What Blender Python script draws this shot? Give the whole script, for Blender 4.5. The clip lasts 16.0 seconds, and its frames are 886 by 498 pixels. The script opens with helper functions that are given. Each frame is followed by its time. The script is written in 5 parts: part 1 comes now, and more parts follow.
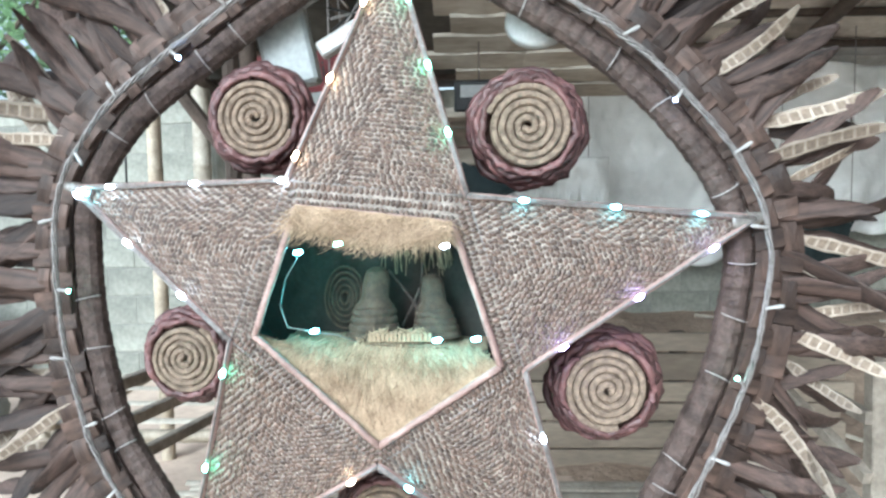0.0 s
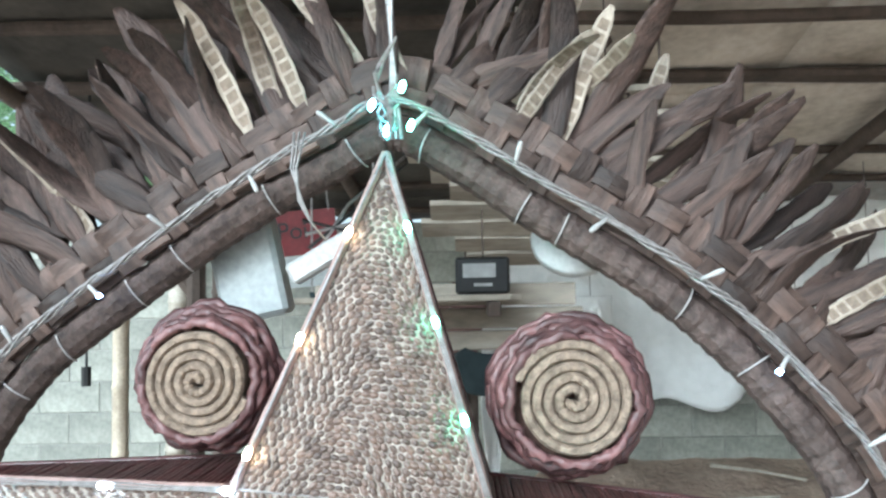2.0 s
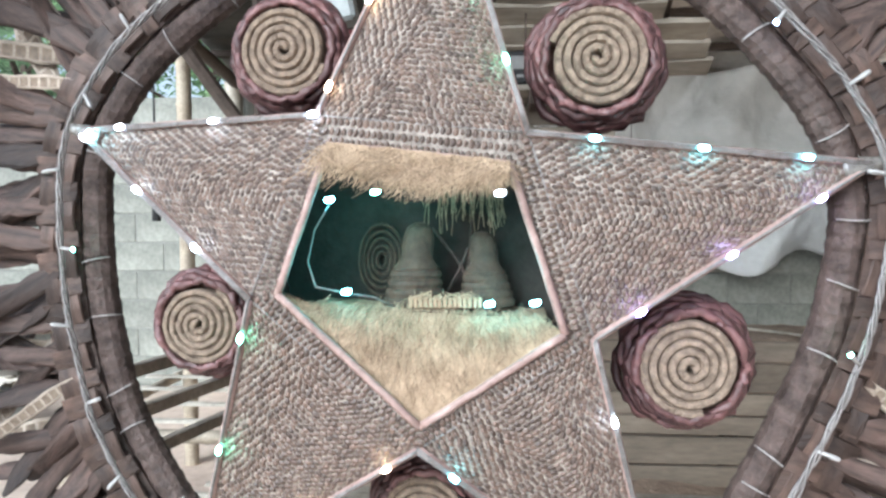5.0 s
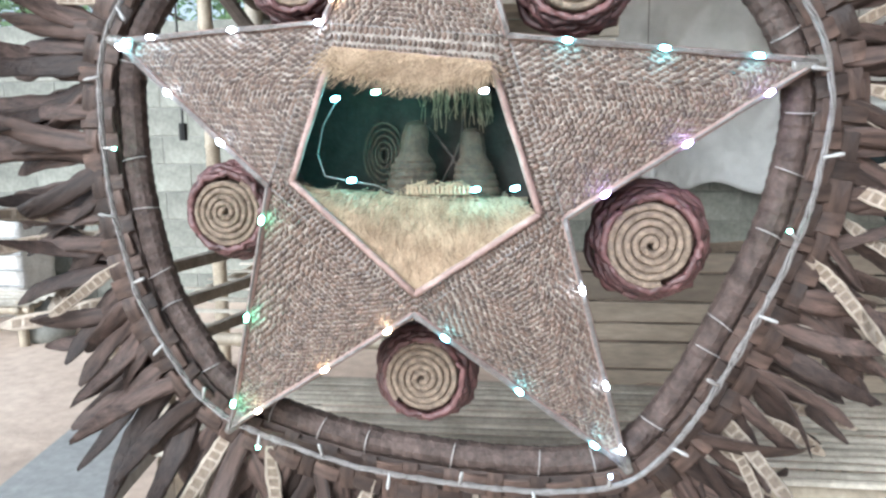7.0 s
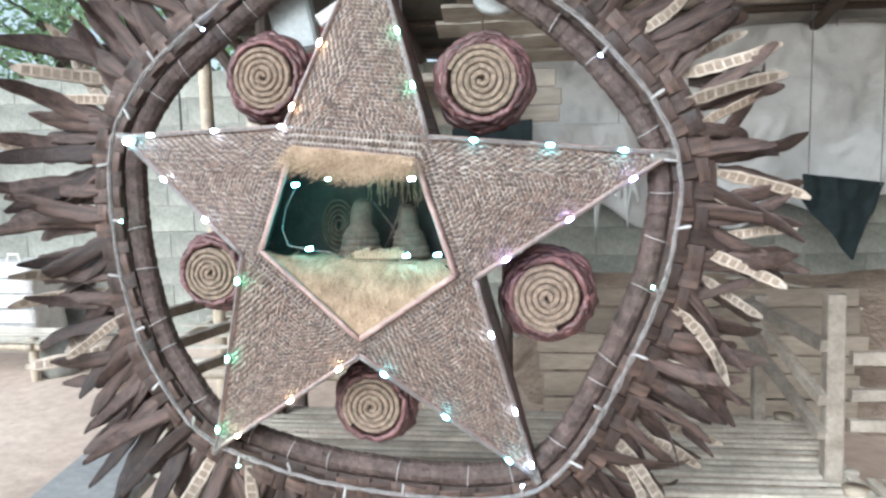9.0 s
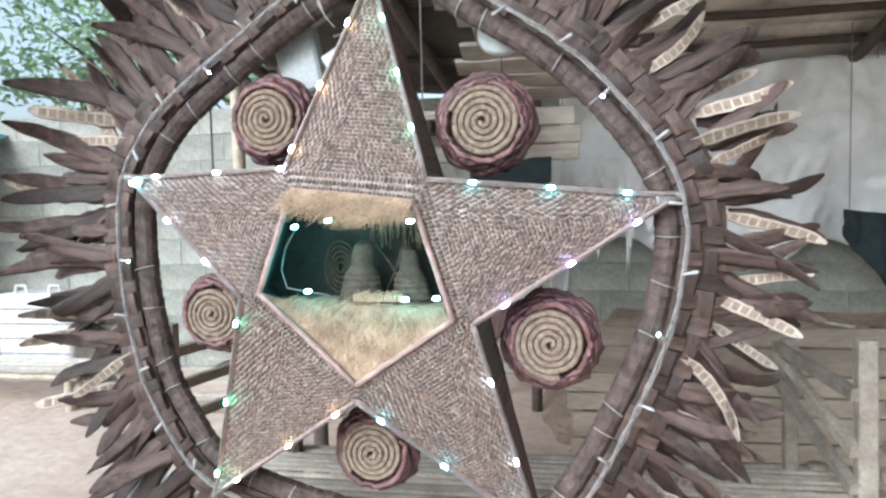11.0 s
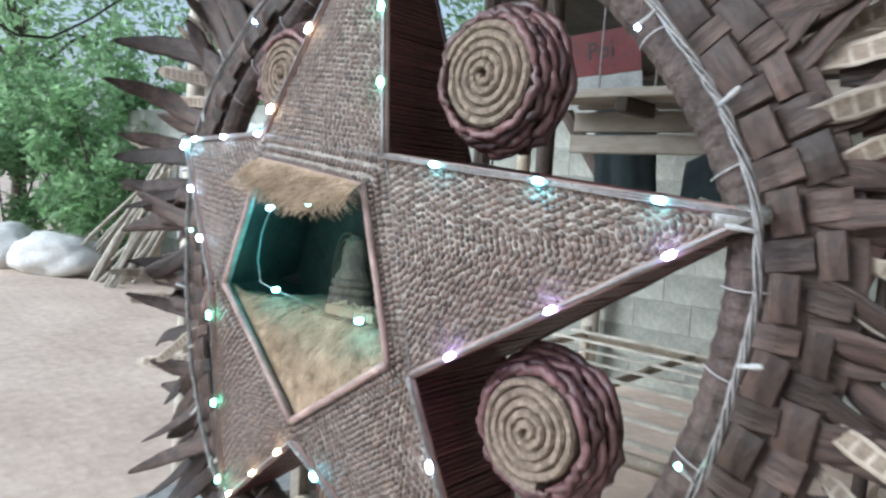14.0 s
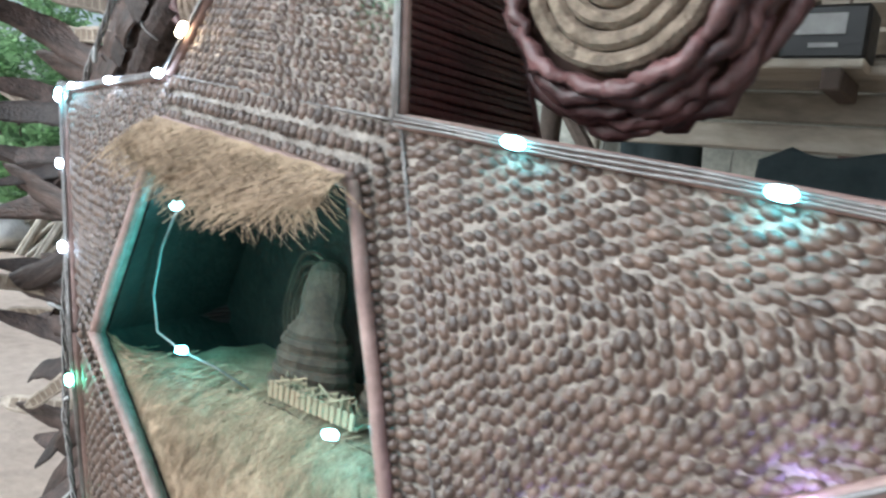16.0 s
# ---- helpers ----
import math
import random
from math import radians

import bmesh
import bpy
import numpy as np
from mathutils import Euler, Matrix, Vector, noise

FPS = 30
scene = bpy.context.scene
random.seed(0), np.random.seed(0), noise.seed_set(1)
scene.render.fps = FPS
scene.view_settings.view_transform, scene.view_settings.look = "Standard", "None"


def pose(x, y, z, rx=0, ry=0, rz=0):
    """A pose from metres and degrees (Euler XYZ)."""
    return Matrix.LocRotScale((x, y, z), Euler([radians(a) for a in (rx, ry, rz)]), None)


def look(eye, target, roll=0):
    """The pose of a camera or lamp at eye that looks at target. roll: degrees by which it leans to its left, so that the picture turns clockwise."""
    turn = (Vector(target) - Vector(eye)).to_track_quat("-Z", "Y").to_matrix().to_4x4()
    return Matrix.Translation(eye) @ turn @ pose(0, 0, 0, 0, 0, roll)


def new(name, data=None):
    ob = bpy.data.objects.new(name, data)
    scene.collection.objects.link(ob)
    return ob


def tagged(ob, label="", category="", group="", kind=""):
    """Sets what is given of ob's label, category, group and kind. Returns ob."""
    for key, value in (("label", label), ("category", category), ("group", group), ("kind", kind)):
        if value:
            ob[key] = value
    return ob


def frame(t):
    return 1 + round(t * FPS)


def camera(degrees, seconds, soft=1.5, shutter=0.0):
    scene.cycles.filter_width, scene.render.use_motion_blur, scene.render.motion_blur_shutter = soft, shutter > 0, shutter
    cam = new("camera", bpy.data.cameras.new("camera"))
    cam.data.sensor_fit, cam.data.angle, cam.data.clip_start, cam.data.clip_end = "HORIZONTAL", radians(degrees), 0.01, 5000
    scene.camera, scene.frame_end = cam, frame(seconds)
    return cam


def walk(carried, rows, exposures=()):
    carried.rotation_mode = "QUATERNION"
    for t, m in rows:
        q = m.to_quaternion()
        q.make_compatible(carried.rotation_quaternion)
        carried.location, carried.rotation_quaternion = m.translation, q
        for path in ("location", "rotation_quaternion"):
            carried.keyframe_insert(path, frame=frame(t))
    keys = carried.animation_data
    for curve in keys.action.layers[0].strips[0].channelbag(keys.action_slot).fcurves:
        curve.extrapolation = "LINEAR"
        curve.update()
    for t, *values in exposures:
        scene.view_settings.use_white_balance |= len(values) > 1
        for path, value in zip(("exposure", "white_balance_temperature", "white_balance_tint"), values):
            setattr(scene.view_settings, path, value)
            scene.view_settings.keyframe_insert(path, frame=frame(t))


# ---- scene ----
cam = camera(62.5, 16.0, soft=2.5, shutter=0.4)
PATH = [
    (0, 0.1231, -1.0199, 1.3149, 85.38, 0.88, 2.72),
    (0.5, 0.1060, -0.9746, 1.3371, 84.25, -1.45, 3.69),
    (1, 0.0596, -0.8283, 1.4342, 87.06, 1.83, 4.46),
    (1.5, 0.0734, -0.7279, 1.4959, 89.98, 1.68, 3.33),
    (2, 0.0856, -0.7198, 1.5211, 93.59, 1.07, 1.77),
    (2.5, 0.0875, -0.7345, 1.4406, 94.04, 0.48, 3.67),
    (3, 0.0958, -0.7679, 1.3580, 91.85, -1.02, 4.75),
    (3.5, 0.0906, -0.8206, 1.3206, 91.34, -1.47, 5.94),
    (4, 0.0872, -0.8559, 1.2755, 89.45, -0.09, 5.44),
    (4.5, 0.0916, -0.8752, 1.2460, 88.49, 0.21, 5.61),
    (5, 0.0850, -0.8767, 1.2142, 86.96, 0.25, 5.11),
    (5.2, 0.0946, -0.8712, 1.2019, 86.28, 0.33, 5.77),
    (7.3, 0.1696, -1.0963, 1.1723, 81.13, 0.67, 7.64),
    (7.5, 0.2028, -1.1664, 1.2040, 81.52, 0.97, 8.48),
    (8, 0.2579, -1.2763, 1.2320, 82.41, 0.30, 6.35),
    (8.5, 0.3023, -1.2808, 1.2553, 82.77, 1.31, 5.41),
    (9, 0.2968, -1.2538, 1.2559, 83.51, 1.36, 7.39),
    (9.2, 0.2974, -1.2505, 1.2566, 84.16, 1.55, 7.88),
    (11.3, 0.4047, -1.1916, 1.2824, 86.05, 1.17, 12.09),
    (11.5, 0.4506, -1.1493, 1.2938, 86.09, 1.48, 14.62),
    (12, 0.5748, -1.0733, 1.3152, 87.58, -0.41, 22.98),
    (12.5, 0.6992, -0.9930, 1.3352, 85.59, 0.22, 27.71),
    (13, 0.8637, -0.8620, 1.3068, 85.19, -0.77, 36.77),
    (13.3, 0.9044, -0.8043, 1.3045, 85.19, -0.45, 38.66),
    (13.5, 0.8915, -0.7729, 1.2952, 84.95, -0.36, 39.69),
    (14, 0.7374, -0.6017, 1.2762, 85.02, -3.77, 41.34),
    (14.5, 0.6453, -0.4522, 1.2803, 86.22, -3.90, 38.89),
    (15, 0.5531, -0.3266, 1.2600, 86.03, -5.27, 38.79),
    (15.3, 0.5032, -0.2962, 1.2618, 84.06, -5.46, 38.59),
    (15.5, 0.4720, -0.3008, 1.2696, 83.41, -5.21, 38.21),
    (16, 0.3958, -0.3161, 1.2791, 84.06, -6.55, 37.98),
]
walk(cam, [(t, pose(x, y, z, rx, ry, rz)) for t, x, y, z, rx, ry, rz in PATH],
     exposures=[(0.0, 1.02, 5250, 0), (2.0, 1.08, 5150, -2), (5.0, 0.88, 5400, 5), (9.0, 0.94, 5450, 5), (12.0, 0.84, 5350, 6), (13.3, 0.46, 5280, 3.5), (14.5, 0.56, 5300, 4), (15.3, 0.50, 5350, 3.5), (16.0, 0.46, 5400, 3)])

# ---- world, sun, exposure ----
world = bpy.data.worlds.new("sky")
scene.world = world
world.use_nodes = True
wn = world.node_tree
bg = wn.nodes["Background"]
sky = wn.nodes.new("ShaderNodeTexSky")
sky.sky_type = "NISHITA"
sky.sun_disc = False
sky.sun_elevation = radians(29)
sky.sun_rotation = radians(207)
sky.dust_density = 4.0
sky.air_density = 1.2
soften = wn.nodes.new("ShaderNodeHueSaturation")
soften.inputs["Saturation"].default_value = 0.45
wn.links.new(sky.outputs["Color"], soften.inputs["Color"])
wn.links.new(soften.outputs["Color"], bg.inputs["Color"])
bg.inputs["Strength"].default_value = 0.15

sun_data = bpy.data.lights.new("sun", "SUN")
sun_data.energy = 1.45
sun_data.angle = radians(30)
sun_data.color = (1.0, 0.98, 0.95)
sun_ob = new("sun", sun_data)
sun_ob.matrix_world = look((-3.6, -7.0, 4.3), (0, 0, 0))


# ---- materials ----
def material(name, col, col2=None, scale=8.0, rough=0.7, bump=0.3, bump_scale=60.0, metal=0.0, spec=0.4, spread=0.0, stretch=(1, 1, 1), island=False, dist=0.004):
    """Two-tone noise colour at two scales, fine relief, optional variation from piece to piece."""
    m = bpy.data.materials.new(name)
    m.use_nodes = True
    nt = m.node_tree
    b = nt.nodes["Principled BSDF"]
    col2 = col2 or tuple(c * 0.6 for c in col)
    tc = nt.nodes.new("ShaderNodeTexCoord")
    mp = nt.nodes.new("ShaderNodeMapping")
    mp.inputs["Scale"].default_value = stretch
    nt.links.new(tc.outputs["Object"], mp.inputs["Vector"])
    n1 = nt.nodes.new("ShaderNodeTexNoise")
    n1.inputs["Scale"].default_value = scale
    n1.inputs["Detail"].default_value = 6
    n1.inputs["Roughness"].default_value = 0.65
    nt.links.new(mp.outputs["Vector"], n1.inputs["Vector"])
    ramp = nt.nodes.new("ShaderNodeValToRGB")
    ramp.color_ramp.elements[0].position = 0.33
    ramp.color_ramp.elements[0].color = (*col2, 1)
    ramp.color_ramp.elements[1].position = 0.68
    ramp.color_ramp.elements[1].color = (*col, 1)
    nt.links.new(n1.outputs["Fac"], ramp.inputs["Fac"])
    last = ramp.outputs["Color"]
    n2 = nt.nodes.new("ShaderNodeTexNoise")
    n2.inputs["Scale"].default_value = bump_scale
    n2.inputs["Detail"].default_value = 5
    nt.links.new(mp.outputs["Vector"], n2.inputs["Vector"])
    fine = nt.nodes.new("ShaderNodeMix")
    fine.data_type, fine.blend_type = "RGBA", "OVERLAY"
    fine.inputs["Factor"].default_value = 0.45
    nt.links.new(last, fine.inputs["A"])
    nt.links.new(n2.outputs["Color"], fine.inputs["B"])
    gray = nt.nodes.new("ShaderNodeRGBToBW")
    nt.links.new(n2.outputs["Color"], gray.inputs["Color"])
    nt.links.new(gray.outputs["Val"], fine.inputs["B"])
    last = fine.outputs["Result"]
    if spread:
        hsv = nt.nodes.new("ShaderNodeHueSaturation")
        if island:
            src = nt.nodes.new("ShaderNodeNewGeometry").outputs["Random Per Island"]
        else:
            src = nt.nodes.new("ShaderNodeObjectInfo").outputs["Random"]
        mr = nt.nodes.new("ShaderNodeMapRange")
        mr.inputs["To Min"].default_value = 1 - spread
        mr.inputs["To Max"].default_value = 1 + spread
        nt.links.new(src, mr.inputs["Value"])
        nt.links.new(mr.outputs["Result"], hsv.inputs["Value"])
        nt.links.new(last, hsv.inputs["Color"])
        last = hsv.outputs["Color"]
    nt.links.new(last, b.inputs["Base Color"])
    rr = nt.nodes.new("ShaderNodeMapRange")
    rr.inputs["To Min"].default_value = max(0.05, rough - 0.12)
    rr.inputs["To Max"].default_value = min(1.0, rough + 0.15)
    nt.links.new(n2.outputs["Fac"], rr.inputs["Value"])
    nt.links.new(rr.outputs["Result"], b.inputs["Roughness"])
    b.inputs["Metallic"].default_value = metal
    b.inputs["Specular IOR Level"].default_value = spec
    if bump:
        bp = nt.nodes.new("ShaderNodeBump")
        bp.inputs["Strength"].default_value = bump
        bp.inputs["Distance"].default_value = dist
        nt.links.new(n2.outputs["Fac"], bp.inputs["Height"])
        nt.links.new(bp.outputs["Normal"], b.inputs["Normal"])
    return m


def glow(name, col, strength):
    m = bpy.data.materials.new(name)
    m.use_nodes = True
    b = m.node_tree.nodes["Principled BSDF"]
    b.inputs["Base Color"].default_value = (*col, 1)
    b.inputs["Emission Color"].default_value = (*col, 1)
    b.inputs["Emission Strength"].default_value = strength
    b.inputs["Roughness"].default_value = 0.3
    return m


SEED = material("seed", (0.158, 0.105, 0.079), (0.064, 0.041, 0.031), 120, 0.40, 0.35, 300, spec=0.6, spread=0.4, island=True)
SEED_ONE = material("seed_single", (0.158, 0.105, 0.079), (0.064, 0.041, 0.031), 120, 0.40, 0.35, 300, spec=0.6, spread=0.4)
GLUE = material("seed_bed", (0.38, 0.33, 0.28), (0.135, 0.107, 0.087), 75, 0.35, 0.8, 240, spec=0.6)
ROD = material("peeled_rod", (0.43, 0.30, 0.265), (0.25, 0.165, 0.145), 30, 0.5, 0.3, 150, stretch=(1, 1, 1))
REED = material("reed", (0.10, 0.034, 0.032), (0.045, 0.016, 0.016), 40, 0.34, 0.3, 200, spec=0.6, spread=0.3, island=True)
POD = material("pod_brown", (0.092, 0.060, 0.049), (0.021, 0.0145, 0.012), 60, 0.55, 0.7, 260, spec=0.32, spread=0.5, stretch=(0.10, 1, 1))
POD_PALE = material("pod_pale", (0.36, 0.305, 0.245), (0.20, 0.16, 0.125), 50, 0.6, 0.4, 200, spread=0.3, stretch=(0.3, 1, 1))
POD_SEAT = material("pod_seed_mark", (0.22, 0.172, 0.128), (0.13, 0.098, 0.072), 60, 0.65, 0.4, 200, spread=0.3)
STRIP = material("woven_strip", (0.092, 0.060, 0.047), (0.024, 0.0155, 0.0125), 34, 0.5, 0.6, 220, spec=0.3, spread=0.55, stretch=(0.25, 1, 1))
VINE = material("vine_wrap", (0.120, 0.086, 0.074), (0.036, 0.025, 0.021), 45, 0.6, 0.9, 180, spec=0.3)
COIL = material("coil_strip", (0.315, 0.24, 0.178), (0.13, 0.096, 0.070), 80, 0.8, 1.0, 220)
COIL_GAP = material("coil_gap", (0.10, 0.05, 0.035), (0.05, 0.025, 0.02), 60, 0.8, 0.4, 200)
HUSK = material("husk_maroon", (0.175, 0.086, 0.082), (0.062, 0.029, 0.029), 30, 0.4, 0.5, 160, spec=0.5, spread=0.45, island=True)
FIBRE = material("plant_fibre", (0.42, 0.31, 0.21), (0.23, 0.16, 0.10), 30, 0.8, 0.5, 250, spread=0.4, island=True)
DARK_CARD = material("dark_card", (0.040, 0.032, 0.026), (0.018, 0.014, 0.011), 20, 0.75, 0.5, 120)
WIRE = material("clear_wire", (0.27, 0.25, 0.238), (0.13, 0.118, 0.112), 90, 0.3, 0.1, 100, spec=0.7)
TAPE = material("clear_tape", (0.23, 0.215, 0.195), (0.10, 0.09, 0.08), 120, 0.22, 0.4, 160, spec=0.8)
TIE = material("pale_tie", (0.50, 0.48, 0.46), (0.34, 0.32, 0.31), 60, 0.5, 0.1, 100)
BULB_OFF = material("frosted_bulb", (0.50, 0.49, 0.47), (0.34, 0.33, 0.32), 60, 0.35, 0.1, 100, spec=0.6)
FIGURE = material("figurine", (0.085, 0.056, 0.038), (0.034, 0.023, 0.016), 60, 0.7, 0.5, 220)
SOIL = material("brown_soil", (0.38, 0.295, 0.225), (0.21, 0.155, 0.115), 3, 0.95, 0.9, 22, dist=0.03)
TIMBER = material("grey_timber", (0.37, 0.325, 0.27), (0.20, 0.17, 0.138), 14, 0.8, 0.5, 80, spread=0.25)
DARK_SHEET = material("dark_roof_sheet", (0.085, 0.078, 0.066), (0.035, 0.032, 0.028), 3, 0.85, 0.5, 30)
DIRT = material("packed_dirt", (0.60, 0.485, 0.39), (0.45, 0.35, 0.275), 0.9, 0.95, 0.35, 14, dist=0.02)
BLOCK = material("hollow_block", (0.335, 0.335, 0.29), (0.155, 0.158, 0.138), 2.2, 0.9, 0.7, 40, spread=0.10)
MORTAR = material("mortar", (0.285, 0.282, 0.25), (0.16, 0.16, 0.145), 3, 0.95, 0.5, 60)
BAMBOO = material("bamboo", (0.42, 0.36, 0.275), (0.25, 0.21, 0.16), 12, 0.5, 0.3, 90, spread=0.25)
BAMBOO_GREY = material("weathered_bamboo", (0.50, 0.455, 0.38), (0.28, 0.25, 0.20), 10, 0.65, 0.4, 90, spread=0.25)
PLANK = material("weathered_plank", (0.30, 0.25, 0.195), (0.155, 0.128, 0.098), 6, 0.8, 0.5, 60, spread=0.25, stretch=(0.25, 1, 1))
RAFTER = material("rafter_wood", (0.10, 0.075, 0.06), (0.05, 0.038, 0.03), 8, 0.8, 0.5, 60, spread=0.2)
SHEET = material("stained_sheet", (0.76, 0.71, 0.63), (0.36, 0.32, 0.26), 2.0, 0.75, 0.4, 26, spread=0.1)
TARP = material("white_tarp", (0.86, 0.87, 0.86), (0.70, 0.71, 0.70), 2.5, 0.32, 0.5, 14, dist=0.03)
TEAL_CLOTH = material("dark_teal_cloth", (0.020, 0.032, 0.034), (0.010, 0.018, 0.020), 8, 0.8, 0.4, 60)
RED_VINYL = material("red_vinyl", (0.15, 0.018, 0.022), (0.09, 0.011, 0.013), 4, 0.45, 0.2, 30)
BOX_GREY = material("grey_plastic", (0.40, 0.42, 0.41), (0.27, 0.285, 0.28), 6, 0.45, 0.1, 60)
WHITE_PAINT = material("white_plastic", (0.68, 0.70, 0.70), (0.54, 0.56, 0.56), 6, 0.4, 0.1, 60)
BLACK_PLASTIC = material("black_plastic", (0.02, 0.02, 0.02), (0.012, 0.012, 0.012), 10, 0.4, 0.2, 80)
TEAL_TARP = material("teal_tarp", (0.10, 0.42, 0.45), (0.06, 0.28, 0.32), 3, 0.5, 0.3, 20)
TIN = material("tin_sheet", (0.42, 0.42, 0.41), (0.26, 0.24, 0.22), 3, 0.5, 0.2, 40, metal=0.3)
BARK = material("bark", (0.13, 0.10, 0.075), (0.06, 0.045, 0.035), 8, 0.9, 0.8, 50, dist=0.02)
# leaf greens lifted and paled: the yard's bright haze is put into their colour
LEAF = material("leaf", (0.28, 0.38, 0.22), (0.14, 0.23, 0.11), 3, 0.5, 0.0, 40, spread=0.45, island=True)
LEAF_BRIGHT = material("leaf_bright", (0.34, 0.49, 0.26), (0.18, 0.30, 0.13), 3, 0.5, 0.0, 40, spread=0.45, island=True)
SACK = material("white_sack", (0.68, 0.66, 0.62), (0.50, 0.48, 0.45), 8, 0.7, 0.5, 50, dist=0.02)
CONCRETE = material("grey_board", (0.36, 0.36, 0.35), (0.24, 0.24, 0.23), 4, 0.8, 0.4, 40)
def let_light_through(m, share):
    """Thin leaves pass part of the light."""
    nt = m.node_tree
    b = nt.nodes["Principled BSDF"]
    out = nt.nodes["Material Output"]
    tr = nt.nodes.new("ShaderNodeBsdfTranslucent")
    mix = nt.nodes.new("ShaderNodeMixShader")
    mix.inputs["Fac"].default_value = share
    nt.links.new(b.inputs["Base Color"].links[0].from_socket, tr.inputs["Color"])
    nt.links.new(b.outputs["BSDF"], mix.inputs[1])
    nt.links.new(tr.outputs["BSDF"], mix.inputs[2])
    nt.links.new(mix.outputs["Shader"], out.inputs["Surface"])


let_light_through(LEAF, 0.62)
let_light_through(LEAF_BRIGHT, 0.62)
let_light_through(TARP, 0.25)
LED_COLOURS = {
    "white": glow("led_white", (0.80, 0.90, 1.0), 36),
    "cyan": glow("led_cyan", (0.24, 0.92, 1.0), 40),
    "green": glow("led_green", (0.22, 1.0, 0.55), 40),
    "blue": glow("led_blue", (0.35, 0.55, 1.0), 45),
    "violet": glow("led_violet", (0.60, 0.46, 1.0), 40),
    "warm": glow("led_warm", (1.0, 0.72, 0.42), 36),
    "red": glow("led_red", (1.0, 0.25, 0.15), 26),
}


# ---- building helpers ----
def part(name, bm, mat, parent=None, label="", smooth=False):
    me = bpy.data.meshes.new(name)
    bm.to_mesh(me)
    bm.free()
    if smooth:
        me.shade_smooth()
    me.materials.append(mat)
    ob = new(name, me)
    if parent is not None:
        ob.parent = parent
    if label:
        tagged(ob, label)
    return ob


def piece(name, me, parent, m):
    """One more object on shared mesh data, placed in its parent's space."""
    ob = new(name, me)
    ob.parent = parent
    ob.matrix_basis = m
    return ob


def mesh_of(name, bm, mat, smooth=False):
    me = bpy.data.meshes.new(name)
    bm.to_mesh(me)
    bm.free()
    if smooth:
        me.shade_smooth()
    me.materials.append(mat)
    return me


def raw(name, verts, faces, mat, parent=None, smooth=False):
    me = bpy.data.meshes.new(name)
    me.from_pydata([tuple(v) for v in verts], [], faces)
    me.update()
    if smooth:
        me.shade_smooth()
    me.materials.append(mat)
    ob = new(name, me)
    if parent is not None:
        ob.parent = parent
    return ob


def box(bm, x0, y0, z0, x1, y1, z1, bevel=0.0, m=None):
    made = bmesh.ops.create_cube(bm, size=1.0)["verts"]
    for v in made:
        v.co = Vector((x0 + (v.co.x + 0.5) * (x1 - x0), y0 + (v.co.y + 0.5) * (y1 - y0), z0 + (v.co.z + 0.5) * (z1 - z0)))
    if bevel:
        edges = list({e for v in made for e in v.link_edges})
        got = bmesh.ops.bevel(bm, geom=edges, offset=bevel, segments=1, affect="EDGES")
        made = [v for v in bm.verts if v.is_valid and (v in made or v in got["verts"])]
    if m is not None:
        bmesh.ops.transform(bm, matrix=m, verts=made)
    return bm


def frames_along(pts):
    """Tangent and two normals at each point of a line."""
    out = []
    n = len(pts)
    ref = Vector((0.03, 1, 0.02)).normalized()
    for i in range(n):
        t = (pts[min(i + 1, n - 1)] - pts[max(i - 1, 0)])
        t = t.normalized() if t.length > 1e-9 else Vector((0, 0, 1))
        r = ref if abs(t.dot(ref)) < 0.95 else Vector((1, 0, 0.1)).normalized()
        a = t.cross(r).normalized()
        out.append((t, a, a.cross(t).normalized()))
    return out


def tube(bm, pts, radius, sides=8, closed=False, caps=True, rough=0.0):
    """A tube along points; radius is a number or a function of 0..1."""
    pts = [Vector(p) for p in pts]
    n = len(pts)
    fr = frames_along([pts[-1]] + pts + [pts[0]])[1:-1] if closed else frames_along(pts)
    rings = []
    for i, p in enumerate(pts):
        r = radius(i / max(1, n - 1)) if callable(radius) else radius
        t, a, b = fr[i]
        ring = []
        for k in range(sides):
            w = 2 * math.pi * k / sides
            q = r * (1 + rough * (random.random() - 0.5)) if rough else r
            ring.append(bm.verts.new(p + (a * math.cos(w) + b * math.sin(w)) * q))
        rings.append(ring)
    for i in range(n if closed else n - 1):
        r0, r1 = rings[i], rings[(i + 1) % n]
        for k in range(sides):
            bm.faces.new((r0[k], r0[(k + 1) % sides], r1[(k + 1) % sides], r1[k]))
    if caps and not closed:
        bm.faces.new(rings[0][::-1])
        bm.faces.new(rings[-1])
    return bm


def thing(name, label, category, at=(0, 0, 0), group="", kind=""):
    ob = new(name)
    ob.location = at
    ob.empty_display_size = 0.05
    return tagged(ob, label, category, group, kind)


def bamboo_pole(bm, a, b, r, sides=10):
    """A bamboo culm with swollen nodes."""
    a, b = Vector(a), Vector(b)
    length = (b - a).length
    n = max(2, int(length / 0.28))
    pts, rad = [], []
    for i in range(n + 1):
        for off, k in ((-0.012, 1.0), (0.0, 1.13), (0.012, 1.0)):
            s = min(max(i / n + off / length, 0), 1)
            pts.append(a.lerp(b, s) + Vector((0, 0, 0)))
            rad.append(r * k)
    keep = [0]
    for i in range(1, len(pts)):
        if (pts[i] - pts[keep[-1]]).length > 1e-5:
            keep.append(i)
    pts, rad = [pts[i] for i in keep], [rad[i] for i in keep]
    m = len(pts)
    return tube(bm, pts, lambda s: rad[min(m - 1, int(round(s * (m - 1))))], sides)


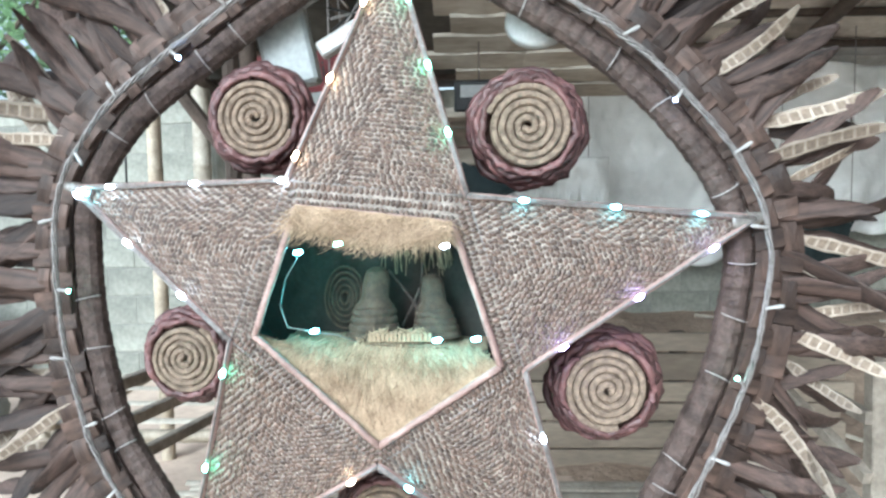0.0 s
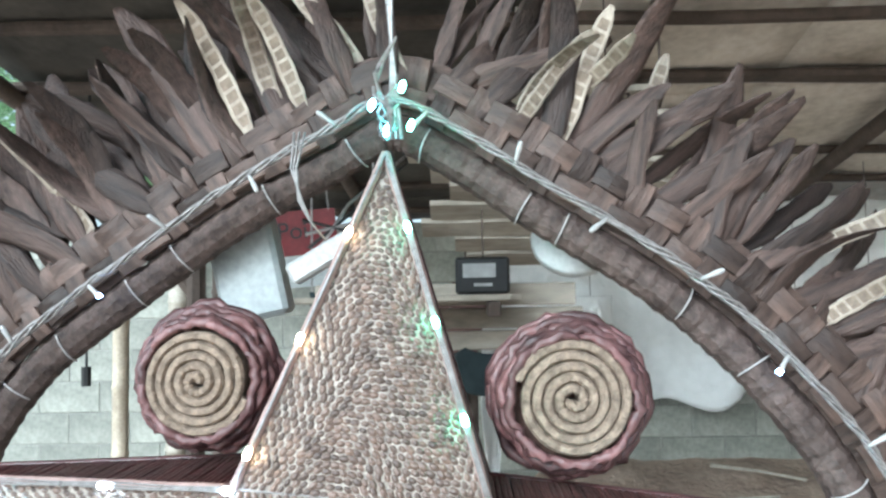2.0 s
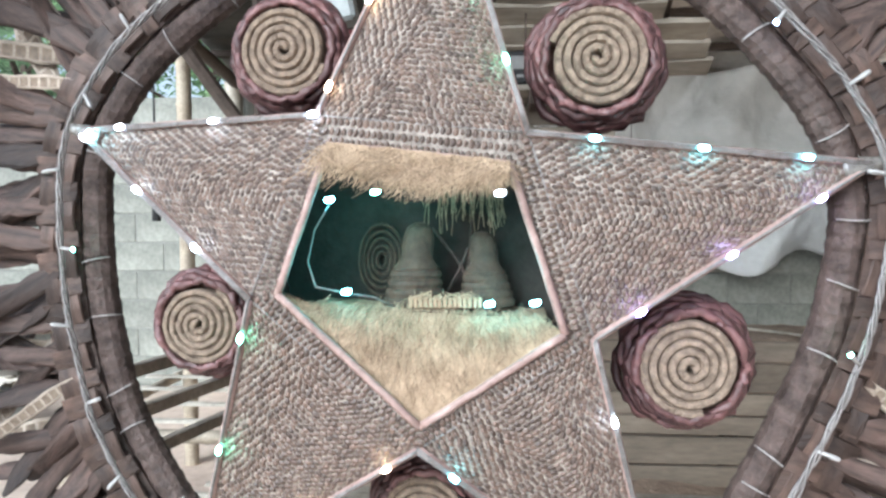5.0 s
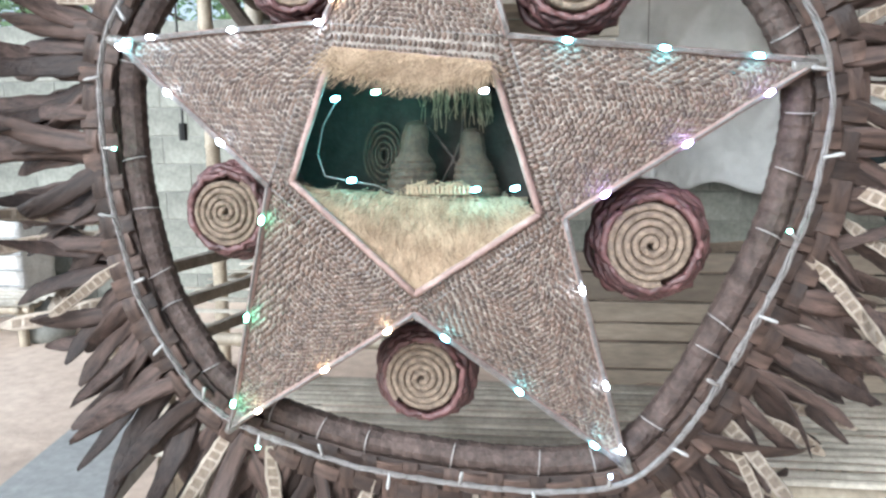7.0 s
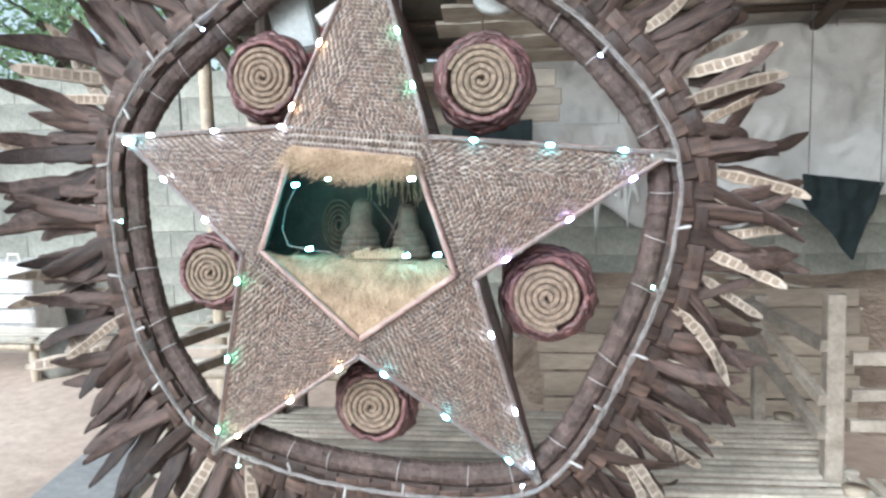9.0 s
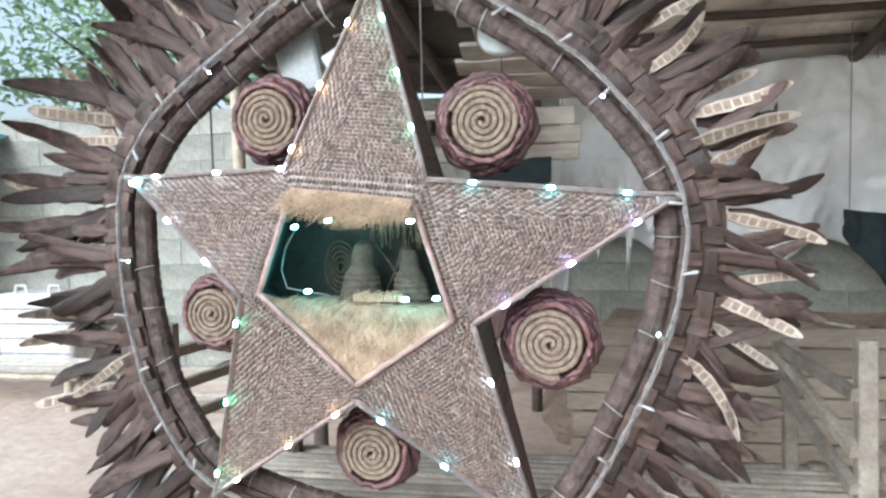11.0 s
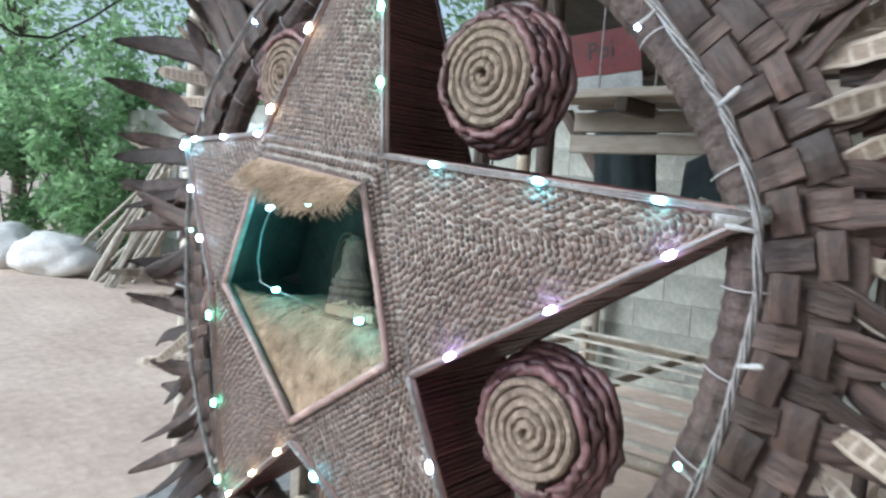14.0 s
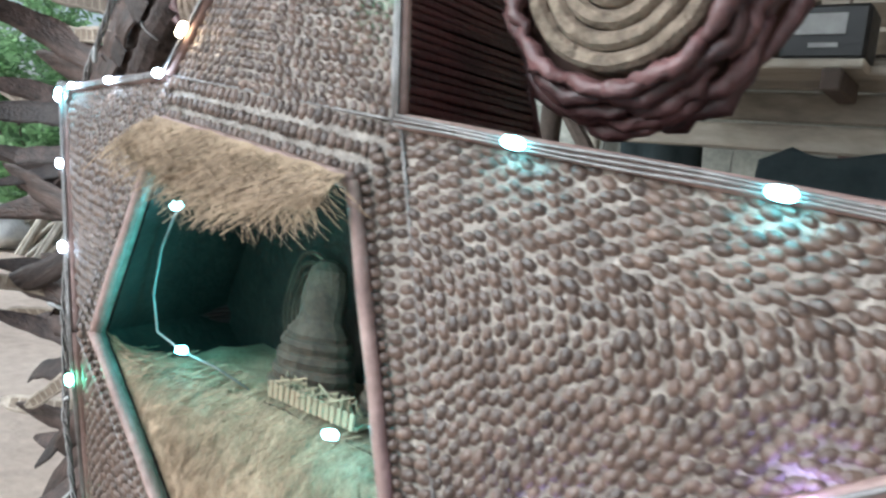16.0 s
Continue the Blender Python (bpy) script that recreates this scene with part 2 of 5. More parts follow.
# ---- ground, wall, roof ----
def make_ground():
    bm = bmesh.new()
    xs = [-90, -40, -20] + [-12 + 0.4 * i for i in range(51)] + [20, 40, 90]
    ys = [-60, -20] + [-4 + 0.4 * i for i in range(36)] + [20, 50, 120]
    grid = [[bm.verts.new((x, y, 0.02 * noise.noise(Vector((x * 0.7, y * 0.7, 3))) - 0.012)) for x in xs] for y in ys]
    for j in range(len(ys) - 1):
        for i in range(len(xs) - 1):
            bm.faces.new((grid[j][i], grid[j][i + 1], grid[j + 1][i + 1], grid[j + 1][i]))
    return tagged(part("ground", bm, DIRT, smooth=True), "pale packed sandy dirt yard", "ground", kind="structure")


make_ground()

def V3(x, y, z):
    return Vector((x, y, z))


# front edge lies out of view, brought forward to shade the lantern from above
ROOF_FRONT, ROOF_BACK = (-1.3, 2.99), (4.25, 2.02)


def roof_z(y):
    (y0, z0), (y1, z1) = ROOF_FRONT, ROOF_BACK
    return z0 + (z1 - z0) * (y - y0) / (y1 - y0)


def make_ceiling():
    """Patched, stained sheets laid over the rafters, overlapping at uneven edges."""
    bm = bmesh.new()
    rnd = random.Random(4)
    x0 = -1.75
    while x0 < 5.2:
        w = rnd.uniform(0.8, 1.25)
        y0 = ROOF_FRONT[0]
        k = 0
        while y0 < 4.2:
            d = rnd.uniform(0.7, 1.2)
            n = 7
            lift = 0.012 * (k % 2) + 0.006 * rnd.random()
            g = []
            for j in range(n + 1):
                row = []
                for i in range(n + 1):
                    x = x0 + (w + 0.05) * i / n
                    y = min(y0 + (d + 0.06) * j / n, 4.3)
                    sag = -0.035 * math.sin(math.pi * i / n) * math.sin(math.pi * j / n) * rnd.uniform(0.7, 1.2)
                    row.append(bm.verts.new((x, y, roof_z(y) + 0.05 + lift + sag)))
                g.append(row)
            for j in range(n):
                for i in range(n):
                    f = bm.faces.new((g[j][i], g[j + 1][i], g[j + 1][i + 1], g[j][i + 1]))
                    # sheets left of x = -0.1 take the darker second colour
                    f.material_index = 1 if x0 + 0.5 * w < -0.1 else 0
            y0 += d
            k += 1
        x0 += w
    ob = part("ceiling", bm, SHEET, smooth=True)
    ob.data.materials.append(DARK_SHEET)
    sol = ob.modifiers.new("thickness", "SOLIDIFY")
    sol.thickness = 0.006
    return tagged(ob, "stained pale fibre sheets under a sloping shed roof", "ceiling", kind="structure")


make_ceiling()

# rafters run up the slope, purlins across it
for x in (-1.7, -0.55, 0.75, 2.0, 3.2, 4.4):
    bm = bmesh.new()
    n = 8
    pts = [(x + 0.02 * math.sin(i), ROOF_FRONT[0] + 5.5 * i / n, roof_z(ROOF_FRONT[0] + 5.5 * i / n) - 0.045) for i in range(n + 1)]
    tube(bm, pts, 0.04, 7, rough=0.15)
    tagged(part("rafter", bm, RAFTER, smooth=True), "dark rough round wooden rafter under the roof", "rafter", group="rafters", kind="structure")
rnd = random.Random(23)
for y in (-1.2, -0.5, 0.28, 0.95, 1.35, 1.75, 2.2, 2.62, 3.05, 3.5, 4.0):
    bm = bmesh.new()
    n = 18
    ends = [(-1.8, 5.2), (-1.8, 2.6), (0.1, 5.2), (-1.8, 1.4)][rnd.randrange(4)] if y not in (-1.2, 0.28, 1.75, 3.5) else (-1.8, 5.2)
    tilt = rnd.uniform(-0.025, 0.025)
    wide = rnd.choice((0.014, 0.02, 0.028, 0.04))
    rows = []
    for i in range(n + 1):
        x = ends[0] + (ends[1] - ends[0]) * i / n
        yc = y + tilt * x + 0.014 * noise.noise(V3(x * 1.7, y * 5, 1))
        w = wide * (1 + 0.55 * noise.noise(V3(x * 4.0, y * 3, 5))) + 0.004
        z = roof_z(yc) + 0.012 * noise.noise(V3(x * 1.3, y * 2, 9))
        rows.append([bm.verts.new((x, yc + dy * w, z + dz)) for dy, dz in ((-1, 0.012), (-0.85, -0.008), (0.8, -0.012), (1, 0.010), (0.7, 0.028), (-0.8, 0.028))])
    for r0, r1 in zip(rows, rows[1:]):
        for q in range(6):
            bm.faces.new((r0[q], r0[(q + 1) % 6], r1[(q + 1) % 6], r1[q]))
    bm.faces.new(rows[0][::-1])
    bm.faces.new(rows[-1])
    tagged(part("purlin", bm, RAFTER, smooth=False), "rough dark uneven batten across the rafters", "purlin", group="purlins", kind="structure")

def make_side_blocker():
    """Unseen plank wall, added to keep sky light off the lantern's right side."""
    bm = bmesh.new()
    ys = (-3.5, -1.35, 0.5, 2.2, 3.98)
    cols = []
    for x in (3.2, 3.28):
        cols.append([(bm.verts.new((x, y, -0.03)), bm.verts.new((x, y, roof_z(max(y, -1.35)) - 0.03))) for y in ys])
    for a, b in zip(range(4), range(1, 5)):
        for c in cols:
            bm.faces.new((c[a][0], c[b][0], c[b][1], c[a][1]))
        bm.faces.new((cols[0][a][1], cols[0][b][1], cols[1][b][1], cols[1][a][1]))
        bm.faces.new((cols[0][a][0], cols[0][b][0], cols[1][b][0], cols[1][a][0]))
    for k in (0, 4):
        bm.faces.new((cols[0][k][0], cols[0][k][1], cols[1][k][1], cols[1][k][0]))
    bmesh.ops.recalc_face_normals(bm, faces=bm.faces)
    tagged(part("wall_east", bm, PLANK), "unseen plain brown plank wall added to block sky light from the side", "wall", kind="structure")


make_side_blocker()

# wall posts that carry the roof
for x, y, r in ((-1.9, 0.9, 0.034), (4.6, -0.9, 0.06), (-1.75, 3.85, 0.06)):
    bm = bmesh.new()
    bamboo_pole(bm, (x, y, -0.02), (x + 0.03, y, roof_z(y) + 0.03), r, 12)
    tagged(part("roof_post", bm, BAMBOO_GREY, smooth=True), "grey weathered round bamboo post standing on dirt", "post", kind="structure")


# ---- far yard ----


def leaf_mesh(count, spread, size, seed, mat, parent, name="crown", flat=0.75, clumps=22):
    rnd = random.Random(seed)
    centres = []
    for _ in range(clumps):
        while True:
            c = Vector((rnd.uniform(-1, 1), rnd.uniform(-1, 1), rnd.uniform(-1, 1)))
            if c.length < 1:
                break
        centres.append((Vector((c.x * spread, c.y * spread, c.z * spread * flat)), rnd.uniform(0.22, 0.45) * spread))
    verts, faces = [], []
    for _ in range(count):
        c, r = rnd.choice(centres)
        d = Vector((rnd.gauss(0, 1), rnd.gauss(0, 1), rnd.gauss(0, 1))).normalized()
        p = c + d * r * rnd.random() ** 0.4
        u = Vector((rnd.gauss(0, 1), rnd.gauss(0, 1), rnd.gauss(0, 0.7))).normalized()
        v = u.cross(Vector((rnd.gauss(0, 1), rnd.gauss(0, 1), rnd.gauss(0, 1)))).normalized()
        s = size * rnd.uniform(0.6, 1.4)
        k = len(verts)
        verts += [p - u * s, p + v * s * 0.36 + Vector((0, 0, 0.1 * s)), p + u * s, p - v * s * 0.36 + Vector((0, 0, 0.1 * s))]
        faces.append((k, k + 1, k + 2, k + 3))
    return raw(name, verts, faces, mat, parent)


def make_tree(x, y, h, spread, seed, mat, label):
    rnd = random.Random(seed)
    t = thing("tree", label, "tree", (x, y, 0), group="yard trees")
    bm = bmesh.new()
    lean = rnd.uniform(-0.3, 0.3)
    base = [Vector((lean * s * s + 0.06 * math.sin(5 * s + seed), 0.05 * math.cos(4 * s), h * 0.75 * s - 0.05)) for s in [i / 10 for i in range(11)]]
    tube(bm, base, lambda s: 0.15 * (1 - 0.65 * s) * h / 6, 9, rough=0.12)
    for k in range(7):
        a = rnd.uniform(0, 6.28)
        s0 = base[4 + k % 6]
        l = spread * rnd.uniform(0.6, 1.0)
        tip = s0 + Vector((math.cos(a) * l, math.sin(a) * l, rnd.uniform(0.3, 0.9) * l))
        mid = s0.lerp(tip, 0.5) + Vector((0, 0, 0.15 * l))
        tube(bm, [s0, s0.lerp(mid, 0.6), mid, mid.lerp(tip, 0.6), tip], lambda s: 0.06 * (1 - 0.8 * s) * h / 6, 6)
    part("trunk", bm, BARK, t, smooth=True)
    c = leaf_mesh(1500 if x < -8 else 2600, spread, 0.066 * spread / 1.6, seed, mat, t)
    c.location = (lean, 0, h * 0.8)
    return t


for i, (x, y, h, sp, bright) in enumerate(((-6.0, 8.0, 4.4, 1.9, 0), (-9.6, 6.6, 4.8, 2.1, 1), (-12.0, 8.5, 5.4, 2.4, 1), (-3.4, 8.2, 4.2, 1.8, 1),
                                           (-13.5, 4.2, 5.0, 2.3, 1), (-16.0, 11.0, 7.0, 3.0, 0), (-9.0, 12.5, 6.5, 2.6, 1), (-17.5, 5.5, 6.5, 2.8, 1))):
    make_tree(x, y, h, sp, 11 + i, LEAF_BRIGHT if bright else LEAF, "leafy green yard tree behind the block wall")

for i, (x, y, s) in enumerate(((-8.6, 3.7, 1.3), (-9.8, 4.2, 1.6), (-10.9, 3.2, 1.5), (-12.0, 4.6, 1.9), (-8.9, 5.4, 1.7), (-11.6, 2.0, 1.3), (-13.5, 2.6, 1.7))):
    b = thing("bush", "dense bright green bush at the edge of the yard", "bush", (x, y, 0), group="yard bushes")
    bm = bmesh.new()
    for k in range(6):
        a = k * 1.05
        tube(bm, [(0.03 * math.cos(a), 0.03 * math.sin(a), -0.03), (0.25 * s * math.cos(a), 0.25 * s * math.sin(a), 0.5 * s), (0.5 * s * math.cos(a), 0.5 * s * math.sin(a), 1.1 * s)], 0.015, 5)
    part("stem", bm, BARK, b)
    c = leaf_mesh(3600, 0.8 * s, 0.075, 60 + i, LEAF_BRIGHT, b, "foliage", 1.1, 16)
    c.location = (0, 0, 0.95 * s)

# firewood leaning in a heap
bm = bmesh.new()
pile = thing("firewood_pile", "heap of long grey branches leaning together on dirt", "firewood", (-7.1, 3.2, 0))
rnd = random.Random(9)
for k in range(26):
    a = rnd.uniform(-0.9, 0.9)
    bm = bmesh.new()
    foot = Vector((a * 0.9 - 0.35, rnd.uniform(-0.45, 0.35), -0.01))
    top = Vector((0.45 + a * 0.12, rnd.uniform(-0.15, 0.25) + 0.2, rnd.uniform(0.9, 1.5)))
    tube(bm, [foot, foot.lerp(top, 0.4) + Vector((rnd.uniform(-.05, .05), rnd.uniform(-.05, .05), 0)), top], lambda s: 0.026 * (1 - 0.4 * s), 6)
    part("branch", bm, BAMBOO_GREY, pile)


def make_sack(x, y, s, rz):
    bm = bmesh.new()
    bmesh.ops.create_icosphere(bm, subdivisions=4, radius=1.0)
    for v in bm.verts:
        c = v.co
        k = 1 + 0.22 * noise.noise(c * 1.6 + Vector((x, y, 0))) + 0.06 * noise.noise(c * 5)
        v.co = Vector((c.x * 0.48 * k, c.y * 0.32 * k, max(-0.17, c.z * 0.24 * k)))
    o = part("sack", bm, SACK, smooth=True)
    o.matrix_basis = pose(x, y, 0.17 * s - 0.02, 0, 0, rz) @ Matrix.Scale(s, 4)
    tagged(o, "filled white woven sack lying on dirt", "sack", group="sacks by the bushes")


make_sack(-8.0, 2.75, 1.15, 20)
make_sack(-8.9, 2.55, 1.2, -15)
make_sack(-8.4, 3.1, 1.0, 60)

bm = bmesh.new()
bmesh.ops.create_icosphere(bm, subdivisions=3, radius=0.16)
for v in bm.verts:
    v.co *= 1 + 0.3 * noise.noise(v.co * 7)
    v.co.z = max(v.co.z * 0.95, -0.1)
st = part("rock", bm, MORTAR, smooth=True)
st.location = (-2.8, 3.0, 0.07)
tagged(st, "grey lump of stone on the dirt yard", "rock")


def make_hut(x, y):
    """Small raised shed of tin sheets with a teal tarp on its roof."""
    h = thing("tin_hut", "small raised shed of grey tin sheets with a teal tarp roof", "shed", (x, y, 0))
    for px, py in ((-0.9, -0.7), (0.9, -0.7), (-0.9, 0.7), (0.9, 0.7), (0.0, -0.7)):
        bm = bmesh.new()
        box(bm, px - 0.04, py - 0.04, -0.02, px + 0.04, py + 0.04, 0.62, 0.006)
        part("stilt", bm, RAFTER, h)
    bm = bmesh.new()
    for a, b in (((-0.9, -0.7, 0.1), (0.0, -0.7, 0.6)), ((0.0, -0.7, 0.1), (0.9, -0.7, 0.6))):
        tube(bm, [a, b], 0.025, 6)
    part("brace", bm, RAFTER, h)
    for k in range(9):
        bm = bmesh.new()
        x0 = -1.0 + 2.0 * k / 9
        box(bm, x0 + 0.004, -0.78 - 0.01 * (k % 2), 0.55, x0 + 2.0 / 9 - 0.004, -0.74 - 0.01 * (k % 2), 1.42 - 0.03 * (k % 3))
        part("wall_sheet", bm, TIN, h)
    bm = bmesh.new()
    box(bm, -1.0, -0.735, 0.56, 1.0, 0.72, 1.4)
    part("body", bm, TIN, h)
    bm = bmesh.new()
    g = [[bm.verts.new((-1.25 + 2.5 * i / 24, -1.05 + 2.2 * j / 10, 1.45 + 0.035 * j + 0.012 * (i % 2) + 0.03 * noise.noise(Vector((i * .4, j * .5, 1))))) for i in range(25)] for j in range(11)]
    for j in range(10):
        for i in range(24):
            bm.faces.new((g[j][i], g[j][i + 1], g[j + 1][i + 1], g[j + 1][i]))
    o = part("roof", bm, WHITE_PAINT, h, "pale corrugated roof")
    o.modifiers.new("thickness", "SOLIDIFY").thickness = 0.012
    bm = bmesh.new()
    g = [[bm.verts.new((-0.1 + 1.45 * i / 12, -0.9 + 2.1 * j / 8, 1.52 + 0.045 * j + 0.05 * noise.noise(Vector((i * .6, j * .6, 4))))) for i in range(13)] for j in range(9)]
    for j in range(8):
        for i in range(12):
            bm.faces.new((g[j][i], g[j][i + 1], g[j + 1][i + 1], g[j + 1][i]))
    o = part("tarp", bm, TEAL_TARP, h, "crumpled teal tarp", smooth=True)
    o.modifiers.new("thickness", "SOLIDIFY").thickness = 0.006
    return h


make_hut(-5.42, 3.58).scale = (0.92, 0.36, 1.0)


# ---- under the roof, behind the lantern ----
def make_bench(x0, x1, y0, y1, z, back, label, pitch=0.036, wide=1.0):
    """Bamboo bench: round posts, rails, split-bamboo slats, optional rail back."""
    b = thing("bamboo_bench", label, "bench", ((x0 + x1) / 2, (y0 + y1) / 2, 0), group="bamboo benches")
    cx, cy = (x0 + x1) / 2, (y0 + y1) / 2
    hx, hy = (x1 - x0) / 2, (y1 - y0) / 2
    for sx in (-1, 1):
        for sy in (-1, 1):
            bm = bmesh.new()
            top = z + (0.42 if back and sy > 0 else 0.02)
            bamboo_pole(bm, (sx * (hx - 0.06), sy * (hy - 0.05), -0.02), (sx * (hx - 0.06), sy * (hy - 0.05), top), 0.028)
            part("leg", bm, BAMBOO, b, smooth=True)
    for sy in (-1, 1):
        bm = bmesh.new()
        bamboo_pole(bm, (-hx, sy * (hy - 0.05), z - 0.035), (hx, sy * (hy - 0.05), z - 0.035), 0.026)
        part("rail", bm, BAMBOO, b, smooth=True)
    for sx in (-1, 0, 1):
        bm = bmesh.new()
        bamboo_pole(bm, (sx * (hx - 0.06), -hy, z - 0.03), (sx * (hx - 0.06), hy, z - 0.03), 0.022)
        part("crossbar", bm, BAMBOO, b, smooth=True)
    n = int((y1 - y0) / pitch)
    rnd = random.Random(int(100 * (x0 + y0)))
    for k in range(n):
        y = -hy + pitch * (k + 0.5)
        bm = bmesh.new()
        w = rnd.uniform(0.011, 0.0145) * wide
        e = rnd.uniform(-0.02, 0.03)
        segs = 4
        prof = [(-w, 0.0), (-w * 0.6, 0.007), (0, 0.0095), (w * 0.6, 0.007), (w, 0.0)]
        rows = []
        for xx in (-hx - e, -hx * 0.3, hx * 0.3, hx + e):
            dz = rnd.uniform(-0.002, 0.003)
            rows.append([bm.verts.new((xx, y + py, z + pz + dz)) for py, pz in prof])
        for r0, r1 in zip(rows, rows[1:]):
            for q in range(4):
                bm.faces.new((r0[q], r1[q], r1[q + 1], r0[q + 1]))
            bm.faces.new((r0[4], r1[4], r1[0], r0[0]))
        part("slat", bm, BAMBOO_GREY, b)
    if back:
        for k in range(3):
            bm = bmesh.new()
            zz = z + 0.12 + 0.13 * k
            bamboo_pole(bm, (-hx, hy - 0.02, zz), (hx, hy - 0.02, zz + 0.01 * k), 0.018)
            part("back_rail", bm, BAMBOO, b, smooth=True)
    return b


long_bench = make_bench(-0.75, 1.12, 0.52, 1.15, 0.43, False, "long bamboo bench with grey split-bamboo slats", 0.041, 1.12)
make_bench(-1.6, -0.1, 1.6, 3.5, 0.43, False, "bamboo bed frame with widely spaced pale slats", 0.235, 2.1)


def timber(bm, a, b, w, h):
    """Rough squared timber between two points."""
    a, b = Vector(a), Vector(b)
    d = (b - a).normalized()
    s = d.cross(Vector((0, 0, 1)) if abs(d.z) < 0.9 else Vector((0, 1, 0))).normalized()
    u = s.cross(d)
    n = 5
    rows = []
    for i in range(n + 1):
        p = a.lerp(b, i / n)
        k = 1 + 0.10 * noise.noise(p * 9)
        rows.append([bm.verts.new(p + s * w * k * q + u * h * k * r) for q, r in ((-0.5, -0.42), (-0.42, -0.5), (0.42, -0.5), (0.5, -0.42), (0.5, 0.42), (0.42, 0.5), (-0.42, 0.5), (-0.5, 0.42))])
    for r0, r1 in zip(rows, rows[1:]):
        for q in range(8):
            bm.faces.new((r0[q], r0[(q + 1) % 8], r1[(q + 1) % 8], r1[q]))
    bm.faces.new(rows[0][::-1])
    bm.faces.new(rows[-1])


def add_timber(bench, name, a, b, w, h, mat=TIMBER):
    bm = bmesh.new()
    o = bench.location
    timber(bm, Vector(a) - o, Vector(b) - o, w, h)
    part(name, bm, mat, bench)


# end rails of the long bench: squared posts and three sloping rails at each end
add_timber(long_bench, "end_post", (1.045, 0.66, -0.02), (1.03, 0.66, 0.915), 0.045, 0.045)
add_timber(long_bench, "end_post", (0.985, 1.09, -0.02), (0.975, 1.09, 0.835), 0.040, 0.040)
for zb, zf in ((0.81, 0.785), (0.795, 0.645), (0.705, 0.555)):
    add_timber(long_bench, "arm_rail", (0.94, 1.10, zb), (1.005, 0.64, zf), 0.026, 0.030)
add_timber(long_bench, "end_post", (-0.735, 0.58, -0.02), (-0.735, 0.58, 0.95), 0.036, 0.036)
add_timber(long_bench, "end_post", (-0.62, 1.05, -0.02), (-0.62, 1.05, 0.90), 0.034, 0.034)
for z in (0.865, 0.77, 0.675):
    add_timber(long_bench, "arm_rail", (-0.755, 0.55, z), (-0.60, 1.10, z + 0.01), 0.024, 0.028)


def make_side_bench():
    """Second bench, butted against the first: slats run front to back, three back rails."""
    b = thing("bamboo_bench", "grey bamboo bench with front-to-back slats and timber back rails", "bench", (1.55, 0.36, 0), group="bamboo benches")
    for z, k in ((0.75, 0.034), (0.655, 0.03), (0.575, 0.03)):
        add_timber(b, "back_rail", (1.075, 0.66, z), (2.1, 0.67, z + 0.006), 0.022, k)
    add_timber(b, "end_post", (2.08, 0.66, -0.02), (2.08, 0.66, 0.9), 0.045, 0.045)
    for x in (1.10, 2.05):
        add_timber(b, "leg", (x, 0.12, -0.02), (x, 0.12, 0.40), 0.04, 0.04)
        add_timber(b, "leg", (x, 0.58, -0.02), (x, 0.58, 0.40), 0.04, 0.04)
    for y in (0.12, 0.58):
        add_timber(b, "rail", (1.06, y, 0.415), (2.1, y, 0.415), 0.035, 0.03)
    rnd = random.Random(6)
    x = 1.08
    while x < 2.08:
        w = rnd.uniform(0.020, 0.027)
        add_timber(b, "slat", (x, 0.05 + rnd.uniform(-0.02, 0.02), 0.440), (x + rnd.uniform(-0.012, 0.012), 0.635, 0.440), w, 0.014, BAMBOO_GREY)
        x += w + rnd.uniform(0.014, 0.024)
    return b


make_side_bench()


def make_bank():
    """Bank of brown soil against the foot of the block wall."""
    bm = bmesh.new()
    nx, ny = 60, 24
    g = []
    for j in range(ny + 1):
        row = []
        for i in range(nx + 1):
            x, v = 0.1 + 5.0 * i / nx, j / ny
            y = 2.0 + 2.0 * v
            side = min(1.0, i / 6)
            h = 0.50 * side * (v * v * (3 - 2 * v)) + 0.05 * noise.noise(V3(x * 2.2, y * 2.2, 1)) * side + 0.02 * noise.noise(V3(x * 9, y * 9, 4))
            row.append(bm.verts.new((x, y, (h if j else 0) - 0.03)))
        g.append(row)
    for j in range(ny):
        for i in range(nx):
            bm.faces.new((g[j][i], g[j][i + 1], g[j + 1][i + 1], g[j + 1][i]))
    tagged(part("soil_bank", bm, SOIL, smooth=True), "bank of brown soil heaped against the block wall", "soil", kind="structure")


make_bank()

# fallen sticks on the soil bank
rnd = random.Random(44)
for k in range(22):
    x, y = rnd.uniform(1.5, 4.2), rnd.uniform(2.3, 3.7)
    v = (y - 2.0) / 2.0
    z = 0.50 * v * v * (3 - 2 * v)
    a = rnd.uniform(-0.5, 0.5)
    l = rnd.uniform(0.2, 0.7)
    bm = bmesh.new()
    slope = 1.5 * v * (1 - v) * math.sin(a)
    tube(bm, [(-l * math.cos(a) / 2, -l * math.sin(a) / 2, -slope * l / 2), (0, 0, 0.01), (l * math.cos(a) / 2, l * math.sin(a) / 2, slope * l / 2)], lambda s: rnd.uniform(0.008, 0.014), 6)
    st = part("stick", bm, BAMBOO_GREY)
    st.location = (x, y, z)
    tagged(st, "dry grey stick fallen on brown soil", "stick", group="sticks on the bank")


